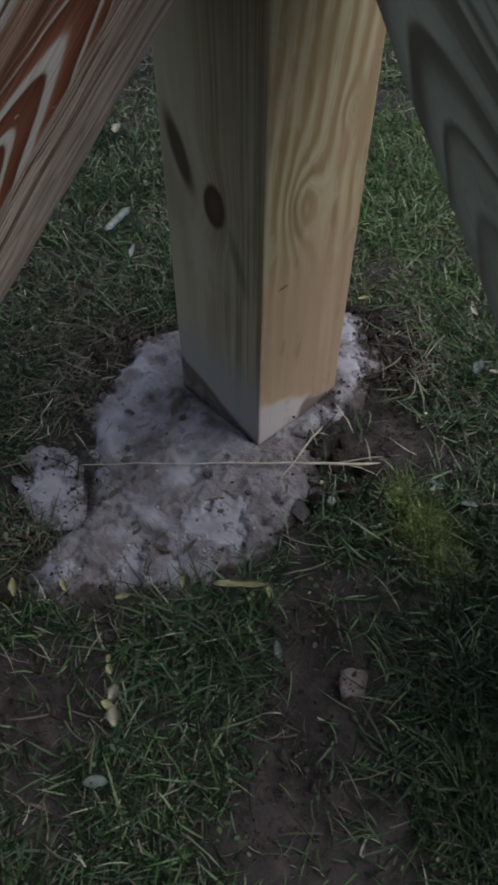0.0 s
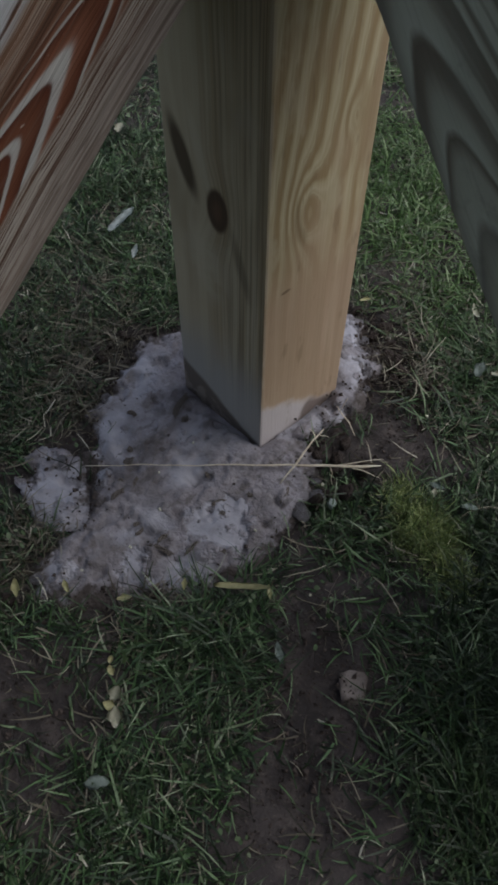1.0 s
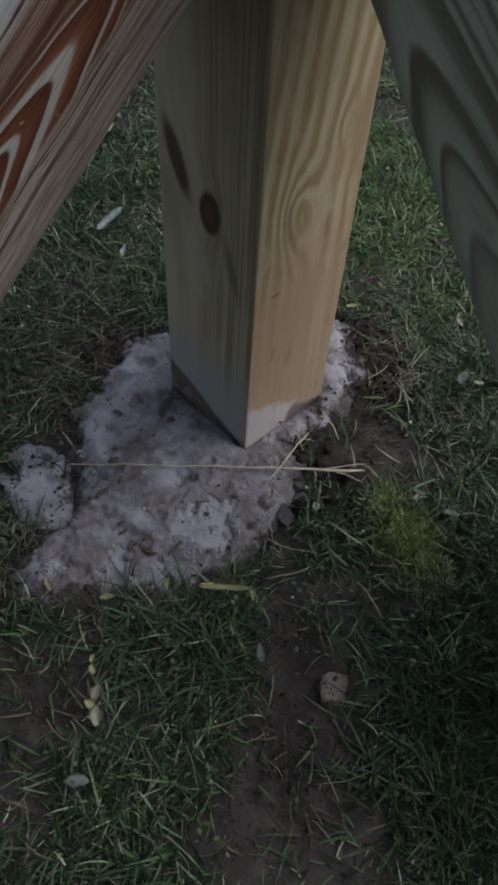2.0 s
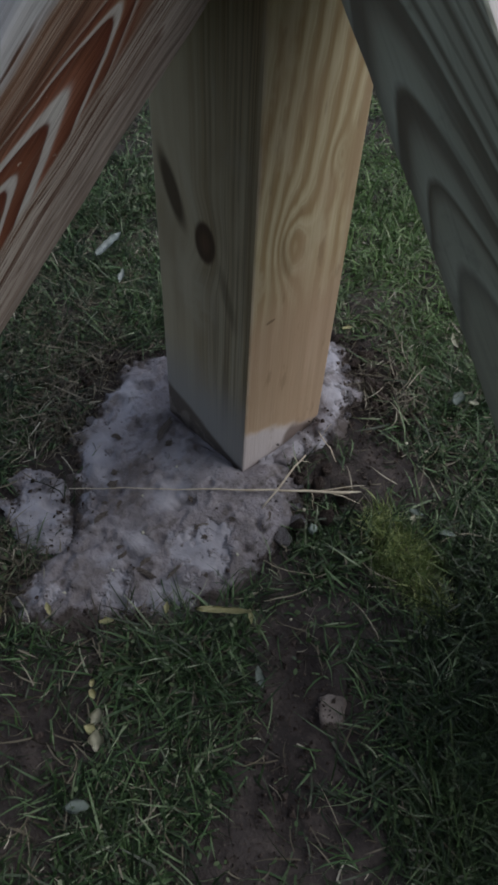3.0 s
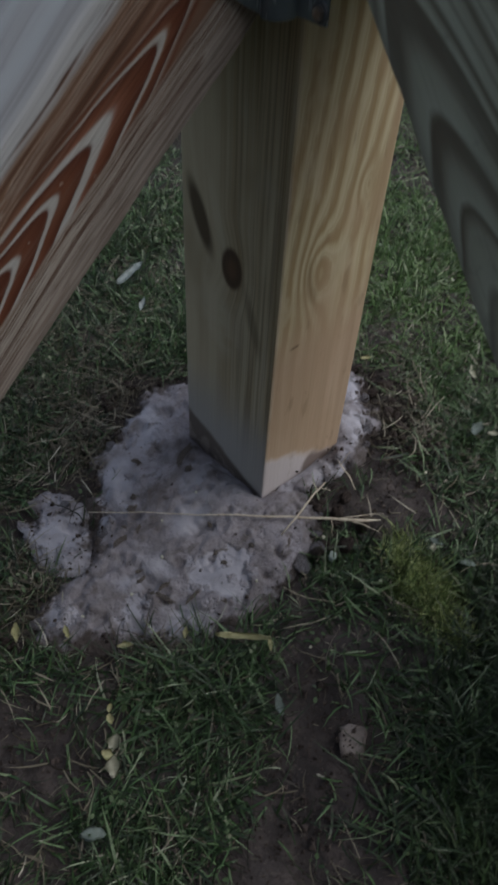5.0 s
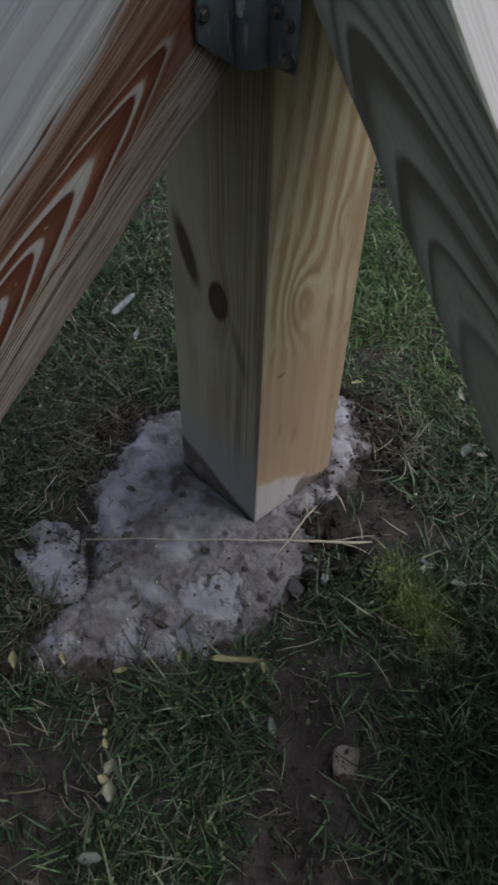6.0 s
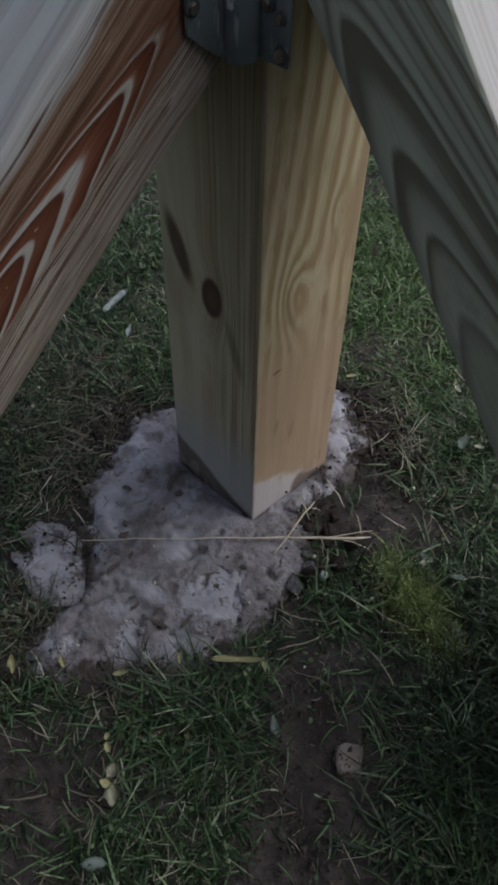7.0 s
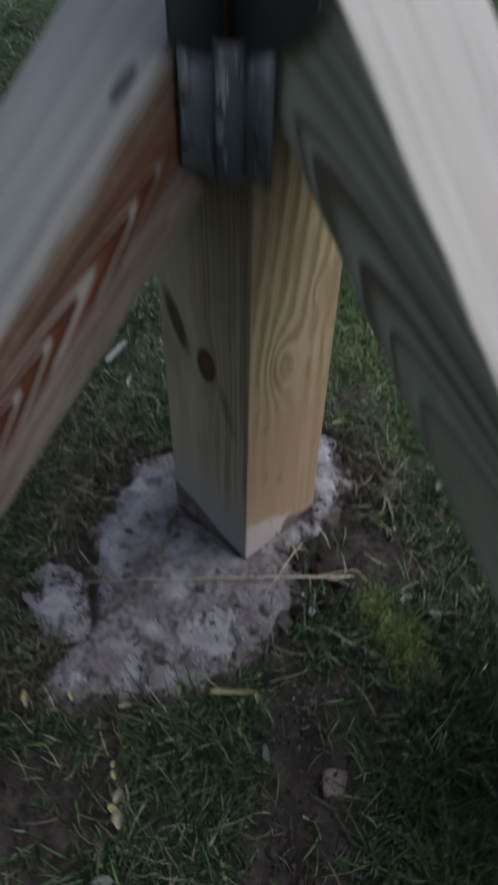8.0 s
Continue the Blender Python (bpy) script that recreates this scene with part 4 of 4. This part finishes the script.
def chips():
    """Dark bark chips pressed into the concrete."""
    bm = bmesh.new()
    bmesh.ops.create_icosphere(bm, subdivisions=3, radius=0.5)
    for v in bm.verts:
        v.co += noise.noise_vector(v.co * 2.3) * 0.34 + noise.noise_vector(v.co * 6.0) * 0.22
        v.co.y += 1.5 * v.co.x * v.co.x + 0.35 * noise.noise(Vector((v.co.x * 5, 3, 0)))
        v.co.z = max(-0.3, min(0.22, v.co.z)) + 0.22 * noise.noise(v.co * 6.0)
    first = part("bark_chip", bm, M_BARK, None)
    tagged(first, "dark bark chip pressed into rough concrete", "bark chip", "bark chips in the concrete")
    spots = [(-0.118, 0.100), (-0.132, 0.086), (-0.158, 0.072), (-0.150, 0.062), (-0.168, 0.058), (-0.075, 0.012), (-0.055, 0.030), (-0.178, 0.012), (-0.188, 0.004), (-0.045, 0.085), (-0.030, 0.115), (-0.085, 0.140),
             (-0.165, -0.020), (-0.180, -0.034), (-0.150, -0.052), (-0.232, 0.016), (-0.228, 0.026), (-0.105, -0.040), (-0.090, -0.030), (-0.060, -0.050), (-0.025, 0.185), (-0.035, -0.075), (-0.135, -0.075)]
    r = random.Random(3)
    for k, (x, y) in enumerate(spots):
        m = pose(x + r.uniform(-0.005, 0.005), y + r.uniform(-0.005, 0.005), 0.0100 + r.uniform(-0.002, 0.0015), r.uniform(-22, 22), r.uniform(-12, 12), r.uniform(0, 360))
        ob = first if k == 0 else copy_thing(first, m)
        ob.matrix_world = m @ Matrix.Diagonal((r.choice((0.006, 0.010, 0.014, 0.020, 0.030)) * r.uniform(0.8, 1.2), r.uniform(0.003, 0.0095), r.uniform(0.003, 0.006), 1))


chips()


def crumbs(count, seed):
    """Soil crumbs and grit, thick along the concrete's rim and on the bare earth."""
    r = np.random.default_rng(seed)
    p = r.uniform((-0.42, -0.36), (0.36, 0.32), (count * 6, 2))
    d = np.maximum(edge_distance(FOOT_MAIN, p[:, 0], p[:, 1]), edge_distance(FOOT_LUMP, p[:, 0], p[:, 1]))
    want = np.exp(-(d / 0.02) ** 2) * 0.6 + 0.06
    for x, y, rad in BARE:
        if rad:
            want += 0.5 * np.exp(-((p[:, 0] - x) ** 2 + (p[:, 1] - y) ** 2) / (rad * rad))
    want *= np.where(d > 0.008, 0.35, 1.0)
    want[(p[:, 0] > 0.14) & (p[:, 1] < 0.05) & (p[:, 1] > -0.1)] += 0.4
    p = p[(r.random(len(p)) < want) & ~((p[:, 0] > -0.002) & (p[:, 0] < SIDE) & (p[:, 1] > -0.002) & (p[:, 1] < SIDE))][:count]
    d = np.maximum(edge_distance(FOOT_MAIN, p[:, 0], p[:, 1]), edge_distance(FOOT_LUMP, p[:, 0], p[:, 1]))
    z = np.where(d > 0, 0.003 + 0.006 * np.clip(d / 0.02, 0, 1), -0.003)
    octa = np.array([(1, 0, 0), (-1, 0, 0), (0, 1, 0), (0, -1, 0), (0, 0, 1), (0, 0, -1)], float)
    tri = np.array([(0, 2, 4), (2, 1, 4), (1, 3, 4), (3, 0, 4), (2, 0, 5), (1, 2, 5), (3, 1, 5), (0, 3, 5)])
    n = len(p)
    size = r.gamma(1.5, 0.0008, n).clip(0.0004, 0.007) * np.where(d > 0.01, 0.7, 0.75)
    size *= np.where((p[:, 0] > 0.12) & (p[:, 1] < 0.06) & (p[:, 1] > -0.12), 1.25, 1.0)
    v = octa[None] * size[:, None, None] * r.uniform(0.6, 1.3, (n, 6, 1)) + r.normal(0, 0.22, (n, 6, 3)) * size[:, None, None]
    v += np.concatenate([p, z[:, None]], 1)[:, None]
    ob = mesh_object("soil_crumbs", v.reshape(-1, 3).tolist(), (tri[None] + 6 * np.arange(n)[:, None, None]).reshape(-1, 3).tolist(), M_CRUMB)
    return tagged(ob, "dark soil crumbs and grit round the concrete", "soil", kind="stuff")


crumbs(9000, 4)


def weeds(count, seed):
    """Small round-leaved weeds among the grass."""
    r = np.random.default_rng(seed)
    p = r.uniform(-0.6, 1.1, (count, 2))
    p = p[r.random(len(p)) < lawn_share(p) ** 0.5]
    at = np.repeat(np.arange(len(p)), 4)
    n = len(at)
    c = np.concatenate([p[at] + r.normal(0, 0.007, (n, 2)), r.uniform(0.006, 0.026, (n, 1))], 1)
    size = r.uniform(0.0013, 0.0030, n)
    turn = r.uniform(0, 2 * np.pi, n)
    tip = r.normal(0, 0.5, (n, 2))
    k = np.arange(6) * np.pi / 3
    x = np.cos(k)[None] * size[:, None] * 1.25
    y = np.sin(k)[None] * size[:, None] * 0.8
    vx = c[:, :1] + x * np.cos(turn)[:, None] - y * np.sin(turn)[:, None]
    vy = c[:, 1:2] + x * np.sin(turn)[:, None] + y * np.cos(turn)[:, None]
    vz = c[:, 2:] + x * tip[:, :1] + y * tip[:, 1:]
    verts = np.stack([vx, vy, vz], -1).reshape(-1, 3)
    faces = (np.arange(6)[None] + 6 * np.arange(n)[:, None]).tolist()
    ob = mesh_object("small_weeds", verts.tolist(), faces, M_CLOVER)
    return tagged(ob, "small round-leaved green weeds among the grass", "weeds", kind="stuff")


weeds(2000, 6)


# ---- clods, grit and stems ----
def clods():
    """Crumbly lumps of dug soil heaped beside the footing."""
    r = random.Random(12)
    kinds = []
    for k in range(4):
        bm = bmesh.new()
        bmesh.ops.create_icosphere(bm, subdivisions=3, radius=1)
        for v in bm.verts:
            q = v.co.copy()
            v.co *= 1 + 0.45 * noise.noise(q * 1.4 + Vector((k * 5, 0, 0))) + 0.25 * noise.noise(q * 4.0 + Vector((0, k * 3, 0))) + 0.12 * noise.noise(q * 9.0)
        for f in bm.faces:
            f.smooth = True
        ob = part("soil_clod", bm, M_CRUMB, None)
        kinds.append(tagged(ob, "crumbly dark brown soil clod beside the footing", "soil clod", "soil clods by the footing"))
    spots = ((0.235, -0.020, 0.045, 26), (0.275, 0.030, 0.035, 14), (0.060, -0.068, 0.030, 12), (-0.035, 0.262, 0.028, 9), (-0.335, 0.060, 0.025, 8), (0.02, -0.10, 0.03, 8))
    count = 0
    for x, y, spread, n in spots:
        for k in range(n):
            size = 0.0028 + 0.0070 * r.random() ** 2
            m = pose(x + r.gauss(0, spread * 0.6), y + r.gauss(0, spread * 0.6), size * 0.25 - 0.001, r.uniform(0, 360), r.uniform(0, 360), r.uniform(0, 360))
            ob = kinds[count] if count < 4 else copy_thing(kinds[count % 4], m)
            ob.matrix_world = m @ Matrix.Diagonal((size * r.uniform(0.8, 1.5), size, size * r.uniform(0.6, 0.9), 1))
            count += 1


clods()


def grit():
    """Pale crumbs of stone on the concrete and bare soil."""
    r = random.Random(31)
    first = pebble("grit", 0, 0, 0, (1.0, 0.8), 0.6, M_LEAF_P, "tiny pale stone crumb on rough concrete", "grit", 3.0)
    tagged(first, "tiny pale stone crumb on rough concrete", "grit", "pale grit")
    spots = ((-0.118, 0.050), (-0.150, 0.010), (-0.060, 0.055), (-0.205, -0.005), (-0.090, -0.085), (0.010, -0.095), (0.030, -0.120), (0.180, -0.115), (-0.100, -0.180), (0.150, -0.025), (-0.035, 0.120), (-0.260, 0.012))
    for k, (x, y) in enumerate(spots):
        size = r.uniform(0.0016, 0.0034)
        m = pose(x, y, 0.012 if k < 8 else 0.006, 0, 0, r.uniform(0, 360))
        ob = first if k == 0 else copy_thing(first, m)
        ob.matrix_world = m @ Matrix.Diagonal((size, size, size, 1))


grit()


def stem(x, y, heading, length, bend, seed, label):
    """A thin dry grass stem lying loose, curved and slightly kinked."""
    r = random.Random(seed)
    a, p, line = radians(heading), Vector((x, y, 0.016)), []
    for k in range(9):
        line.append(tuple(p))
        a += bend / 8 + r.uniform(-0.16, 0.16)
        p = p + Vector((math.cos(a), math.sin(a), r.uniform(-0.12, 0.14))) * (length / 8)
    stalk("dry_stem", line, [0.00045 + 0.0003 * math.sin(math.pi * k / 8) for k in range(9)], M_STEM, label, "dry stem")


for k, (x, y, heading, length, bend) in enumerate(((-0.075, -0.112, -80, 0.060, 0.8), (-0.040, -0.215, -75, 0.050, -0.9), (0.005, -0.190, -100, 0.045, 0.7), (0.090, -0.235, 10, 0.075, -1.2), (-0.110, -0.148, -35, 0.050, 0.4),
                                                   (0.245, -0.060, 20, 0.060, 0.5), (0.290, -0.030, 60, 0.055, -0.4), (-0.320, -0.080, 30, 0.035, 0.2),
                                                   (0.180, -0.085, -10, 0.040, 0.6), (-0.130, 0.230, 160, 0.050, 0.5))):
    stem(x, y, heading, length, bend, 40 + k, "thin curved dry grass stem lying on the lawn")
